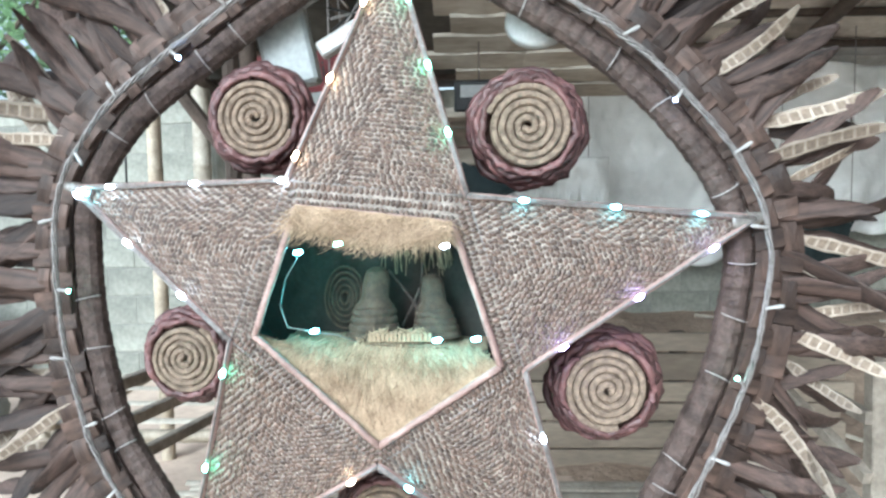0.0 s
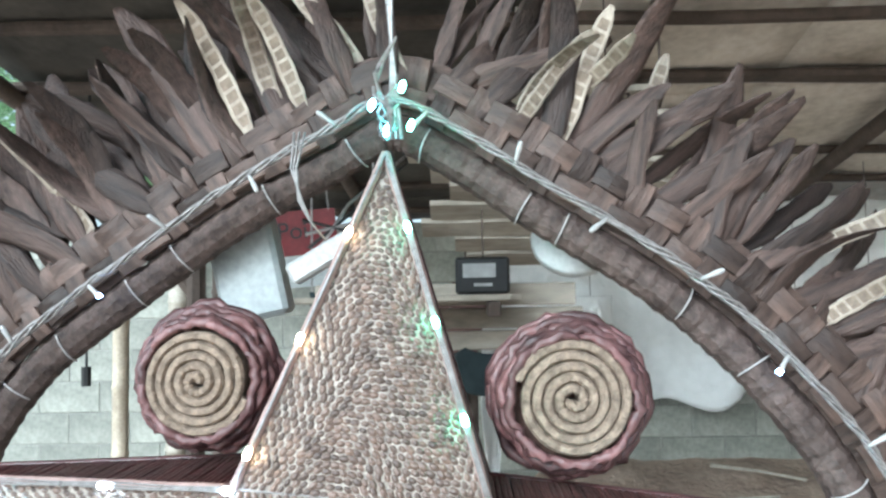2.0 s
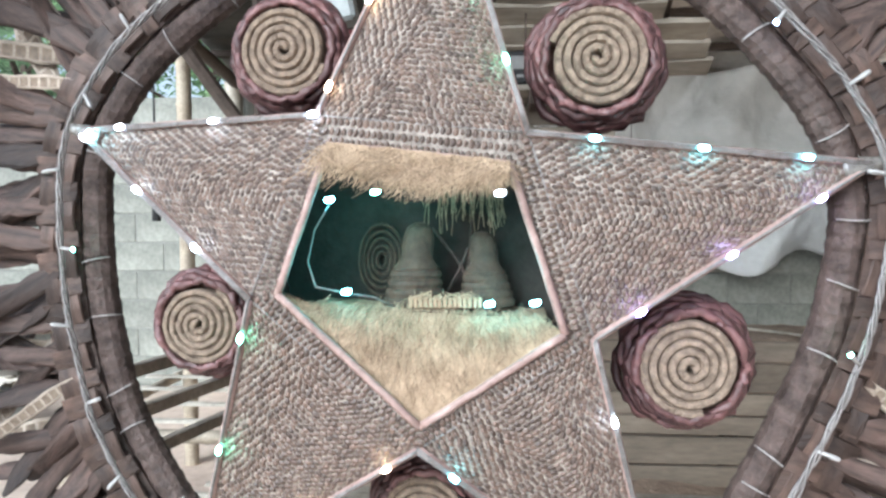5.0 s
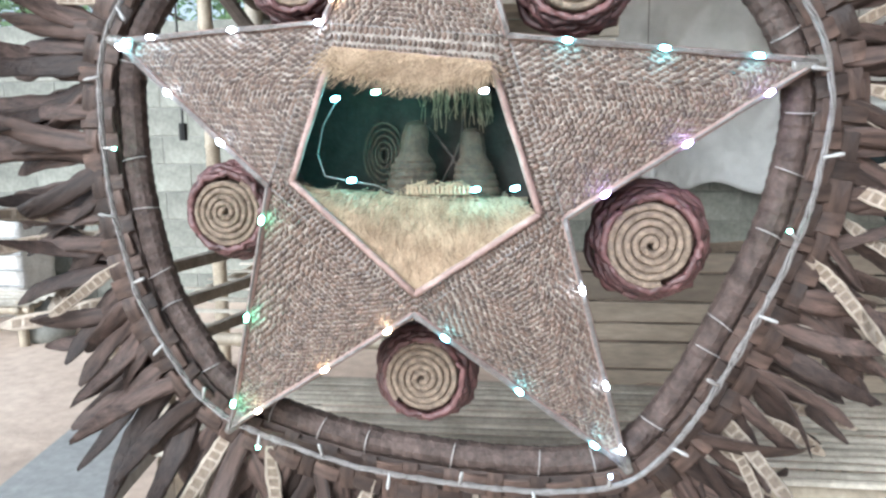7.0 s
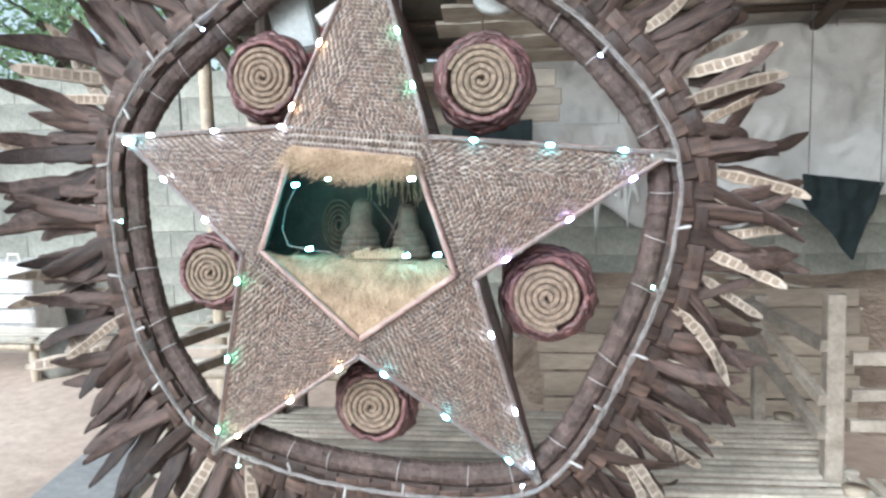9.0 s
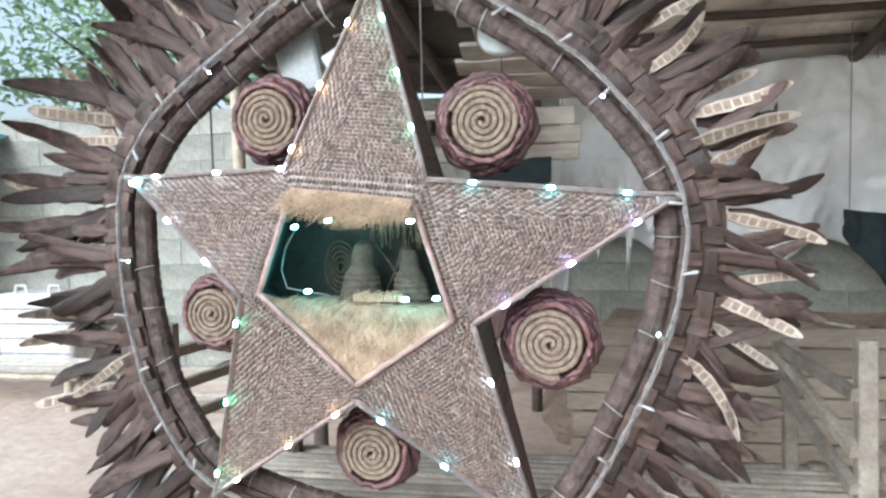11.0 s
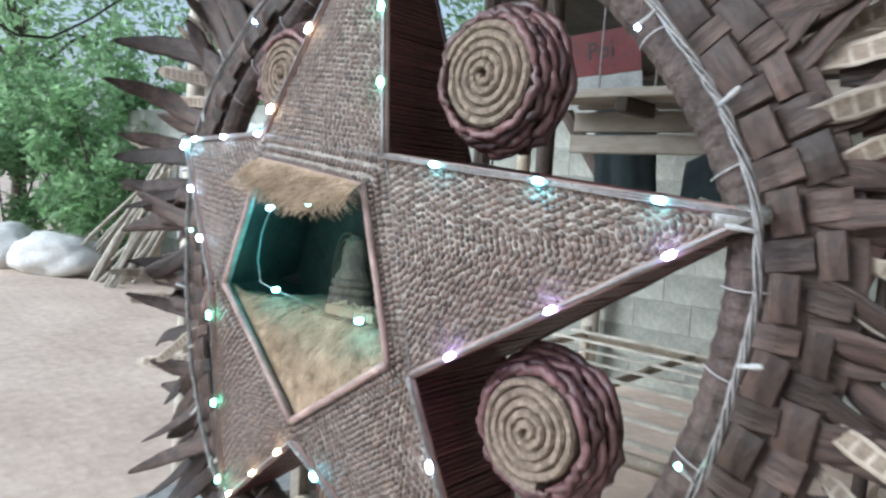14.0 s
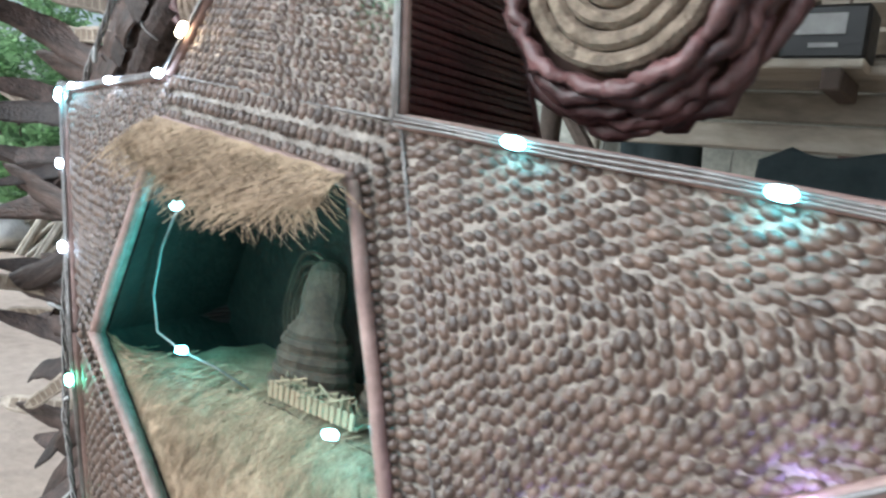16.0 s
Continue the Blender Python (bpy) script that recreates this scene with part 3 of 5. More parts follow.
def make_partition(x0, x1, y, z1, label):
    p = thing("plank_partition", label, "partition", ((x0 + x1) / 2, y, 0))
    h = (x1 - x0) / 2
    rnd = random.Random(21)
    z = 0.0
    while z < z1:
        w = rnd.uniform(0.09, 0.14)
        bm = bmesh.new()
        box(bm, -h + rnd.uniform(-0.03, 0.03), -0.012 + rnd.uniform(-0.005, 0.005), z + 0.004, h + rnd.uniform(-0.03, 0.03), 0.012, z + w - 0.006, 0.003, pose(0, 0, 0, 0, rnd.uniform(-0.3, 0.3), 0))
        part("plank", bm, PLANK, p)
        z += w
    for x in (-h + 0.1, 0, h - 0.1):
        bm = bmesh.new()
        box(bm, x - 0.035, 0.02, -0.02, x + 0.035, 0.08, z1 + 0.08, 0.006)
        part("post", bm, RAFTER, p)
    return p


make_partition(0.30, 1.80, 2.35, 0.56, "low partition of weathered brown horizontal planks")


def sheet_thing(name, fn, nu, nv, mat, label, category, thick=0.004):
    bm = bmesh.new()
    g = [[bm.verts.new(fn(i / nu, j / nv)) for i in range(nu + 1)] for j in range(nv + 1)]
    for j in range(nv):
        for i in range(nu):
            bm.faces.new((g[j][i], g[j][i + 1], g[j + 1][i + 1], g[j + 1][i]))
    o = part(name, bm, mat, smooth=True)
    o.modifiers.new("thickness", "SOLIDIFY").thickness = thick
    return tagged(o, label, category)


def fold(u, v, k, a):
    return a * (math.sin(k * u + 2.2 * noise.noise(Vector((u * 3, v * 2, k)))) + 0.7 * noise.noise(Vector((u * 7, v * 5, k))))


def hang(ob, spots):
    """Thin cords from a cloth's upper edge to the roof."""
    for x, y, z in spots:
        bm = bmesh.new()
        tube(bm, [(x, y, z - 0.012), (x, y, roof_z(y) + 0.02)], 0.003, 5)
        part("cord", bm, WIRE, ob)
    return ob


# white tarpaulin hung under the roof, torn at its lower edge
hang(sheet_thing("hanging_tarp", lambda u, v: (0.24 + 2.9 * u, 3.62 + fold(u, v, 24, 0.05) + 0.10 * noise.noise(Vector((u * 9, v * 3, 2))) + 0.05 * abs(noise.noise(Vector((u * 26 + 5 * v, v * 9, 7)))) + 0.10 * v, 2.06 + 0.03 * math.sin(14 * u) - (1.05 + 0.16 * math.sin(4 * u) + 0.05 * math.sin(31 * u)) * v),
     130, 44, TARP, "crumpled white plastic tarpaulin hanging from the roof", "tarpaulin"), [(0.42 + 0.85 * k, 3.62, 2.06) for k in range(4)])
hang(sheet_thing("dark_cloth", lambda u, v: (1.84 + 0.46 * u * (1 - 0.35 * v), 3.3 + fold(u, v, 9, 0.03), 1.16 - 0.06 * u - (0.16 + 0.30 * u) * v), 20, 16, TEAL_CLOTH, "dark teal cloth hanging from a cord", "cloth"),
     [(1.87, 3.3, 1.16), (2.27, 3.3, 1.10)])
hang(sheet_thing("torn_curtain", lambda u, v: (0.17 + 0.75 * u + 0.015 * math.sin(9 * v + 30 * u) * v, 3.5 + fold(u, v, 12, 0.03), 1.50 - (1.08 - 0.68 * min(1.0, max(0.0, (u - 0.10) * 14)) + 0.05 * math.sin(40 * u) + 0.07 * math.sin(97 * u) + 0.24 * max(0.0, math.sin(23 * u - 13.5)) ** 6) * v), 70, 26, TARP, "torn white curtain with ragged lower edge", "curtain"),
     [(0.26, 3.5, 1.50), (0.80, 3.5, 1.50)])

# far bench and a full white checked bag by the wall
make_bench(-4.2, -2.75, 2.75, 3.15, 0.24, False, "low grey bamboo slat bench in the yard")
bag = thing("checked_bag", "large white checked woven bag standing by the wall", "bag", (-3.58, 3.62, 0))
bm = bmesh.new()
bmesh.ops.create_cube(bm, size=1.0)
bmesh.ops.subdivide_edges(bm, edges=bm.edges[:], cuts=6, use_grid_fill=True)
for v in bm.verts:
    c = v.co
    k = 1 + 0.10 * noise.noise(c * 3) - 0.25 * max(0, c.z) ** 2
    v.co = Vector((c.x * 0.62 * k, c.y * 0.34 * k, (c.z + 0.5) * 0.66 - 0.02))
part("body", bm, SACK, bag, smooth=True)
for k in range(5):
    bm = bmesh.new()
    box(bm, -0.315, -0.186, 0.09 + 0.11 * k, 0.315, -0.176, 0.102 + 0.11 * k)
    part("stripe", bm, CONCRETE, bag)
for x in (-0.14, 0.14):
    bm = bmesh.new()
    tube(bm, [(x - 0.06, -0.12, 0.6), (x - 0.04, -0.12, 0.7), (x + 0.04, -0.12, 0.7), (x + 0.06, -0.12, 0.6)], 0.01, 6)
    part("handle", bm, SACK, bag)

# banner and electrical box under the roof
sg = thing("banner", "red and white printed vinyl banner under the roof", "banner", (-0.44, 1.4, 1.70))
bm = bmesh.new()
box(bm, -0.34, -0.004, -0.13, 0.34, 0.004, 0.16)
part("red_panel", bm, RED_VINYL, sg)
bm = bmesh.new()
box(bm, -0.42, -0.004, -0.34, 0.34, 0.004, -0.134)
part("white_panel", bm, BOX_GREY, sg, "white lower band of the banner")
txt = bpy.data.curves.new("lettering", "FONT")
txt.body = "Poi"
txt.size = 0.16
txt.extrude = 0.001
tmp = bpy.data.objects.new("lettering_tmp", txt)
me = bpy.data.meshes.new_from_object(tmp)
bpy.data.objects.remove(tmp)
me.materials.append(BLACK_PLASTIC)
lt = new("lettering", me)
lt.parent = sg
lt.matrix_basis = pose(-0.05, -0.007, -0.02, 90, 0, 0)
sg.rotation_euler = (radians(8), radians(-4), 0)
sg.scale = (0.45, 0.45, 0.45)
bm = bmesh.new()
for x in (-0.3, 0.3):
    tube(bm, [(x, 0, 0.15), (x, 0, (roof_z(1.4) - 1.70) / 0.45)], 0.006, 5)
part("cord", bm, WIRE, sg)

eb = thing("switch_box", "white plastic electrical box with cables on a post", "electrical box", (-0.19, 0.235, 1.575))
bm = bmesh.new()
box(bm, -0.09, -0.03, -0.13, 0.05, 0.05, 0.13, 0.01)
part("body", bm, BOX_GREY, eb)
bm = bmesh.new()
box(bm, -0.02, -0.06, 0.05, 0.16, 0.02, 0.17, 0.012, pose(0, 0, 0, 0, -20, 0))
part("socket", bm, BOX_GREY, eb)
bm = bmesh.new()
box(bm, 0.05, -0.05, -0.1, 0.2, 0.0, -0.055, 0.006, pose(0, 0, 0, 0, -18, 0))
part("plug", bm, BULB_OFF, eb)
for k in range(4):
    bm = bmesh.new()
    tube(bm, [(0.12, -0.03, 0.05 - 0.03 * k), (0.22, -0.03, 0.02 * k), (0.3 + 0.03 * k, -0.02, 0.06 + 0.03 * k), (0.34, 0.0, 0.2 + 0.05 * k)], 0.004, 5)
    part("cable", bm, WIRE if k % 2 else BLACK_PLASTIC, eb)
eb.scale = (0.62, 0.62, 0.62)
eb.rotation_euler = (0, radians(-12), 0)
bm = bmesh.new()
bamboo_pole(bm, (-0.66, 1.5, -0.02), (-0.66, 1.5, roof_z(1.5) - 0.02), 0.03)
tagged(part("roof_post", bm, RAFTER, smooth=True), "dark wooden post carrying the roof", "post", kind="structure")
bm = bmesh.new()
tube(bm, [(-1.62, 2.45, 2.25), (-0.75, 2.48, 1.05)], 0.035, 8)
tagged(part("roof_brace", bm, RAFTER), "dark slanting wooden brace under the roof", "brace", kind="structure")
bm = bmesh.new()
bamboo_pole(bm, (-1.45, 2.5, -0.02), (-1.45, 2.5, 2.3), 0.035)
tagged(part("roof_post", bm, BAMBOO, smooth=True), "tan bamboo post beside the bench", "post", kind="structure")
bm = bmesh.new()
tube(bm, [(-1.5, 2.3, 2.40), (-1.5, 2.3, 1.25)], 0.006, 6)
tube(bm, [(-1.5, 2.3, 1.25), (-1.5, 2.3, 1.17)], 0.02, 8)
tagged(part("lamp_cord", bm, BLACK_PLASTIC), "black cord with a lamp socket hanging from the roof", "lamp cord")

# white round lamp shade under the rafters
bm = bmesh.new()
prof = [(0.02, 0.07), (0.06, 0.065), (0.11, 0.03), (0.15, -0.02), (0.16, -0.05)]
rings = [[bm.verts.new((r * math.cos(a * math.pi / 12), r * math.sin(a * math.pi / 12), z)) for a in range(24)] for r, z in prof]
for r0, r1 in zip(rings, rings[1:]):
    for k in range(24):
        bm.faces.new((r0[k], r0[(k + 1) % 24], r1[(k + 1) % 24], r1[k]))
bm.faces.new(rings[0])
o = part("dish_lamp", bm, WHITE_PAINT, smooth=True)
o.modifiers.new("thickness", "SOLIDIFY").thickness = 0.005
o.matrix_basis = pose(0.225, 0.20, 1.60, 60, -25, 0) @ Matrix.Scale(0.36, 4)
tagged(o, "small white round lamp cap hung behind the lantern", "lamp cap")

# plank loft behind the lantern, with a small black box on its end
PALE_BOARD = material("pale_board", (0.42, 0.38, 0.315), (0.17, 0.145, 0.115), 7, 0.8, 0.4, 60, spread=0.25, stretch=(0.3, 1, 1))
sh = thing("plank_loft", "rough storage shelf of brown and pale boards on posts, sloping ones stand in for roof sheets", "shelf", (0, 0, 0))
rnd = random.Random(14)
z = 1.385
while z < 1.5:
    w = rnd.uniform(0.05, 0.075)
    bm = bmesh.new()
    box(bm, -0.31 + rnd.uniform(-0.03, 0.03), 1.07, z, 0.36 + rnd.uniform(-0.02, 0.02), 1.088 + rnd.uniform(0, 0.006), z + w - 0.006, 0.003, pose(0, 0, 0, 0, rnd.uniform(-0.4, 0.4), 0))
    part("board", bm, PALE_BOARD, sh)
    z += w
for y in (0.93, 0.99):
    bm = bmesh.new()
    box(bm, -0.32, y, 1.505, 0.20 + 0.02 * math.sin(40 * y), y + 0.062, 1.52, 0.003)
    part("shelf_board", bm, PALE_BOARD, sh)
# sloping pale boards stand in for roof sheets between dark battens
for k in range(9):
    y = 0.74 + 0.064 * k
    bm = bmesh.new()
    zz = 1.925 - 0.037 * k
    n = 9
    lo = [rnd.uniform(-0.011, 0.006) for _ in range(n + 1)]
    left, span = rnd.uniform(-0.06, 0.10), rnd.uniform(0.48, 0.66)
    for i in range(n):
        x0, x1 = left + span * i / n, left + span * (i + 1) / n
        vs = [bm.verts.new(p) for p in ((x0, y + lo[i], zz), (x1, y + lo[i + 1], zz), (x1, y + 0.056 - lo[i], zz - 0.03), (x0, y + 0.056 - lo[i - 1], zz - 0.03),
                                        (x0, y + lo[i], zz + 0.012), (x1, y + lo[i + 1], zz + 0.012), (x1, y + 0.056 - lo[i], zz - 0.018), (x0, y + 0.056 - lo[i - 1], zz - 0.018))]
        for f in ((0, 3, 2, 1), (4, 5, 6, 7), (0, 1, 5, 4), (2, 3, 7, 6), (1, 2, 6, 5), (3, 0, 4, 7)):
            bm.faces.new([vs[q] for q in f])
    bmesh.ops.remove_doubles(bm, verts=bm.verts, dist=1e-4)
    part("pale_board", bm, PALE_BOARD, sh)
for x in (0.13, 0.5):
    bm = bmesh.new()
    tube(bm, [(x, 0.77, 1.955), (x, 1.36, 1.615)], 0.013, 7)
    part("bearer", bm, RAFTER, sh)
for x, y in ((-0.58, 1.05),):
    bm = bmesh.new()
    tube(bm, [(x, y, -0.02), (x + 0.01, y, roof_z(y) - 0.02)], 0.024, 8, rough=0.15)
    tagged(part("roof_post", bm, RAFTER), "thin rough dark roof post beside the shelf", "post", kind="structure")
for x, y, z0 in ((0.13, 1.08, 1.45), (0.13, 0.79, 1.94), (0.5, 0.79, 1.94), (0.5, 1.35, 1.615)):
    bm = bmesh.new()
    tube(bm, [(x, y, z0), (x, y, roof_z(y) + 0.02)], 0.0025, 6)
    part("cord", bm, RAFTER, sh)
for x in (-0.08, 0.15):
    bm = bmesh.new()
    box(bm, x - 0.015, 0.92, 1.47, x + 0.015, 1.068, 1.504, 0.003)
    part("bracket", bm, RAFTER, sh)
cr = thing("storage_box", "small black plastic box with a pale label on the shelf", "box", (0.125, 0.99, 1.521))
bm = bmesh.new()
box(bm, -0.062, -0.045, 0.0, 0.062, 0.045, 0.085, 0.006)
part("body", bm, BLACK_PLASTIC, cr)
bm = bmesh.new()
box(bm, -0.045, -0.0475, 0.038, 0.03, -0.0458, 0.07)
part("paper_label", bm, CONCRETE, cr)
bm = bmesh.new()
box(bm, -0.02, -0.0475, 0.018, 0.022, -0.0458, 0.025)
part("print_bar", bm, CONCRETE, cr)

bm = bmesh.new()
bamboo_pole(bm, (0.10, 3.12, -0.02), (0.12, 3.12, roof_z(3.12) + 0.01), 0.032)
tagged(part("roof_post", bm, RAFTER, smooth=True), "dark wooden roof post behind the brown board", "post", kind="structure")
BROWN_BOARD = material("brown_board", (0.105, 0.050, 0.041), (0.055, 0.026, 0.021), 5, 0.6, 0.3, 50, stretch=(1, 1, 0.2))
pb = thing("board_panel", "dark red-brown board panel leaning under the roof", "panel", (-0.06, 3.05, 0))
def panel_edge(z):
    """Slanting outer edge of the leaning panel."""
    return 0.30 - 0.27 * (1.6 - z)


for k in range(4):
    bm = bmesh.new()
    top, low = 1.56 + 0.012 * k, 0.445
    vs = []
    for y in (-0.012 - 0.004 * (k % 2), 0.012):
        for z in (low, top):
            w = panel_edge(z) + 0.14
            vs += [bm.verts.new((-0.14 + w * k / 4 + 0.002, y, z)), bm.verts.new((-0.14 + w * (k + 1) / 4 - 0.002, y, z))]
    for f in ((0, 1, 3, 2), (4, 6, 7, 5), (0, 4, 5, 1), (2, 3, 7, 6), (0, 2, 6, 4), (1, 5, 7, 3)):
        bm.faces.new([vs[q] for q in f])
    part("board", bm, BROWN_BOARD, pb)
for z in (0.75, 1.35):
    bm = bmesh.new()
    box(bm, -0.13, 0.0125, z, panel_edge(z) - 0.01, 0.035, z + 0.07, 0.003)
    part("batten", bm, BROWN_BOARD, pb)

# dark cloths hung behind the upper rosette
sheet_thing("dark_cloth", lambda u, v: (0.03 + 0.25 * u, 1.056 - 0.03 * v + fold(u, v, 10, 0.010) * v, 1.392 - 0.03 * abs(math.cos(5.2 * u + 0.5)) * (1 - u) - 0.11 * v * (1 - 0.3 * u)), 24, 14, TEAL_CLOTH, "dark crumpled cloth hung from the shelf boards", "cloth")
tall_me = sheet_thing("dark_cloth", lambda u, v: (-0.335 + 0.185 * u + 0.03 * v, 1.25 + fold(u, v, 7, 0.012), 1.535 - 0.02 * u - 0.42 * v), 16, 20, TEAL_CLOTH, "long dark cloth hanging straight from the shelf", "cloth")
hang(tall_me, [(-0.33, 1.25, 1.53), (-0.16, 1.25, 1.515)])

# grey board resting near the foot of the lantern
gb = thing("low_stool", "narrow low grey board stool standing on the dirt", "stool", (-0.87, 0.45, 0))
bm = bmesh.new()
box(bm, -0.13, -0.33, 0.41, 0.13, 0.38, 0.45, 0.006, pose(0, 0, 0, 0, 0, 8))
part("top", bm, CONCRETE, gb)
for sx in (-0.09, 0.09):
    for sy in (-0.26, 0.3):
        bm = bmesh.new()
        box(bm, sx - 0.02, sy - 0.02, -0.02, sx + 0.02, sy + 0.02, 0.408, 0.004, pose(0, 0, 0, 0, 0, 8))
        part("leg", bm, RAFTER, gb)

# slack cable hanging from the ceiling in front of the yard
bm = bmesh.new()
tube(bm, [(-1.15, 0.42, roof_z(0.42) + 0.01), (-1.15, 0.40, 2.3), (-1.15, 0.372, 1.945), (-1.15, 0.32, 1.766), (-1.15, 0.267, 1.694), (-1.15, 0.193, 1.629), (-1.15, 0.1, 1.564), (-1.15, 0.028, 1.556),
          (-1.15, -0.038, 1.584), (-1.15, -0.112, 1.63), (-1.16, -0.25, 1.76), (-1.17, -0.45, 2.1), (-1.18, -0.6, roof_z(-0.6) + 0.01)], 0.0034, 6)
tagged(part("hanging_cable", bm, BLACK_PLASTIC, smooth=True), "slack black cable looping down from the ceiling", "cable")


# ---- the star lantern ----
def V(x, y, z):
    return Vector((x, y, z))


TIPS = [V(0.0, 0.088, 1.680), V(0.526, 0.058, 1.268), V(0.288, 0.076, 0.669), V(-0.360, 0.112, 0.692), V(-0.510, 0.102, 1.327)]
INNER = [V(0.108, 0.010, 1.306), V(0.186, -0.006, 1.060), V(-0.025, -0.002, 0.922), V(-0.232, -0.004, 1.106), V(-0.150, 0.018, 1.332)]
OPEN = [V(0.087, 0.0, 1.268), V(0.152, -0.006, 1.066), V(-0.022, -0.006, 0.952), V(-0.197, -0.002, 1.112), V(-0.134, 0.008, 1.294)]
# arm k has its tip TIPS[k] and its base from INNER[k-1] to INNER[k]
BACK_TIP = [p + V(0, 0.045, 0) for p in TIPS]
BACK_IN = [V(p.x, 0.165, p.z) for p in INNER]

RING = [(0.004, 1.743), (0.090, 1.700), (0.178, 1.640), (0.310, 1.553), (0.412, 1.462), (0.504, 1.343), (0.541, 1.235), (0.530, 1.110), (0.497, 0.994), (0.406, 0.800),
        (0.335, 0.695), (0.265, 0.646), (0.124, 0.626), (-0.103, 0.637), (-0.277, 0.676), (-0.392, 0.730), (-0.470, 0.835), (-0.514, 0.930), (-0.546, 1.080),
        (-0.554, 1.210), (-0.548, 1.300), (-0.516, 1.378), (-0.440, 1.470), (-0.289, 1.580), (-0.185, 1.648), (-0.081, 1.704)]
MID = V(-0.01, 0.1, 1.16)


def ring_at(s):
    """Point on the closed ring, s in 0..1, through its corners (Catmull-Rom)."""
    n = len(RING)
    f = (s % 1.0) * n
    i = int(f)
    t = f - i
    p = [Vector(RING[(i + k) % n]) for k in (-1, 0, 1, 2)]
    q = 0.5 * ((2 * p[1]) + (p[2] - p[0]) * t + (2 * p[0] - 5 * p[1] + 4 * p[2] - p[3]) * t * t + (3 * p[1] - p[0] - 3 * p[2] + p[3]) * t ** 3)
    x = q.x * (1.03 if q.x < 0 else 0.99)
    return V(x, 0.1 - 0.10 * q.x + 0.02 * (q.y - 1.16), q.y)


# even steps of length round the ring
_dense = [ring_at(i / 1200) for i in range(1201)]
_len = [0.0]
for a, b in zip(_dense, _dense[1:]):
    _len.append(_len[-1] + (b - a).length)
RING_LENGTH = _len[-1]


def ring_even(s):
    want = (s % 1.0) * RING_LENGTH
    i = min(int(np.searchsorted(_len, want)), 1200)
    i = max(i, 1)
    k = (want - _len[i - 1]) / max(1e-9, _len[i] - _len[i - 1])
    return _dense[i - 1].lerp(_dense[i], k)


def ring_frame(s):
    p = ring_even(s)
    t = (ring_even(s + 0.006) - ring_even(s - 0.006)).normalized()
    out = t.cross(V(0, 1, 0)).normalized()
    if out.dot(p - MID) < 0:
        out = -out
    return p, t, out


lantern = thing("star_lantern", "large handmade star lantern of seeds, reeds and dried pods", "star lantern", (0, 0, 0))


# wrapped hoop
def make_hoop():
    bm = bmesh.new()
    n, sides = 520, 12
    rings = []
    for i in range(n):
        p, t, out = ring_frame(i / n)
        c = p - out * 0.024 + V(0, 0.045, 0)
        r = 0.0215 + 0.0022 * ((i * 0.31) % 1.0) + 0.0012 * noise.noise(p * 30)
        ring = []
        for k in range(sides):
            w = 2 * math.pi * k / sides
            q = r * (1 + 0.03 * noise.noise(p * 60 + V(k, 0, 0)))
            ring.append(bm.verts.new(c + out * math.cos(w) * q + V(0, 1, 0) * math.sin(w) * q))
        rings.append(ring)
    for i in range(n):
        r0, r1 = rings[i], rings[(i + 1) % n]
        for k in range(sides):
            bm.faces.new((r0[k], r0[(k + 1) % sides], r1[(k + 1) % sides], r1[k]))
    return part("hoop", bm, VINE, lantern, "thick dark hoop wound with vine")


make_hoop()


def make_band():
    """Backing of the woven band; its strips are pieces of their own."""
    bm = bmesh.new()
    n = 220
    rows = []
    for i in range(n):
        p, t, out = ring_frame(i / n)
        rows.append([bm.verts.new(p + out * d + V(0, y, 0)) for d, y in ((-0.004, 0.030), (0.010, 0.027), (0.036, 0.032), (0.072, 0.042), (0.072, 0.046), (0.010, 0.034), (-0.004, 0.036))])
    for i in range(n):
        r0, r1 = rows[i], rows[(i + 1) % n]
        for k in range(7):
            bm.faces.new((r0[k], r1[k], r1[(k + 1) % 7], r0[(k + 1) % 7]))
    return part("woven_band", bm, STRIP, lantern, "brown woven strip band round the hoop")


band = make_band()


def arched_strip(w, l, h):
    bm = bmesh.new()
    n = 4
    rows = []
    for i in range(n + 1):
        u = i / n
        z = h * math.sin(math.pi * u)
        rows.append([bm.verts.new((l * (u - 0.5), v * w / 2, z + e)) for v, e in ((-1, -0.001), (-0.9, 0.001), (0.9, 0.001), (1, -0.001))])
    for r0, r1 in zip(rows, rows[1:]):
        for q in range(3):
            bm.faces.new((r0[q], r1[q], r1[q + 1], r0[q + 1]))
    return bm


strip_me = mesh_of("strip", arched_strip(0.031, 0.044, 0.0030), STRIP)
rnd = random.Random(31)
STATIONS = 98
for i in range(STATIONS):
    p, t, out = ring_frame((i + 0.5) / STATIONS)
    for j in range(2):
        d = 0.014 + 0.033 * j
        along = (i + j) % 2 == 0
        y = 0.024 + 0.008 * j - (0.004 if along else 0.002)
        c = p + out * d + V(0, y, 0)
        x = (t if along else out) + V(rnd.uniform(-.10, .10), rnd.uniform(-.05, .05), rnd.uniform(-.10, .10))
        x.normalize()
        zz = V(rnd.uniform(-.12, .12), -1, rnd.uniform(-.12, .12))
        yv = zz.cross(x).normalized()
        zz = x.cross(yv)
        m = Matrix((x, yv, zz)).transposed().to_4x4()
        m.translation = c
        piece("strip", strip_me, band, m @ Matrix.Diagonal((rnd.uniform(0.9, 1.1) * (1.0 if along else 0.9), rnd.uniform(0.7, 1.15), rnd.uniform(0.6, 1.5), 1)))


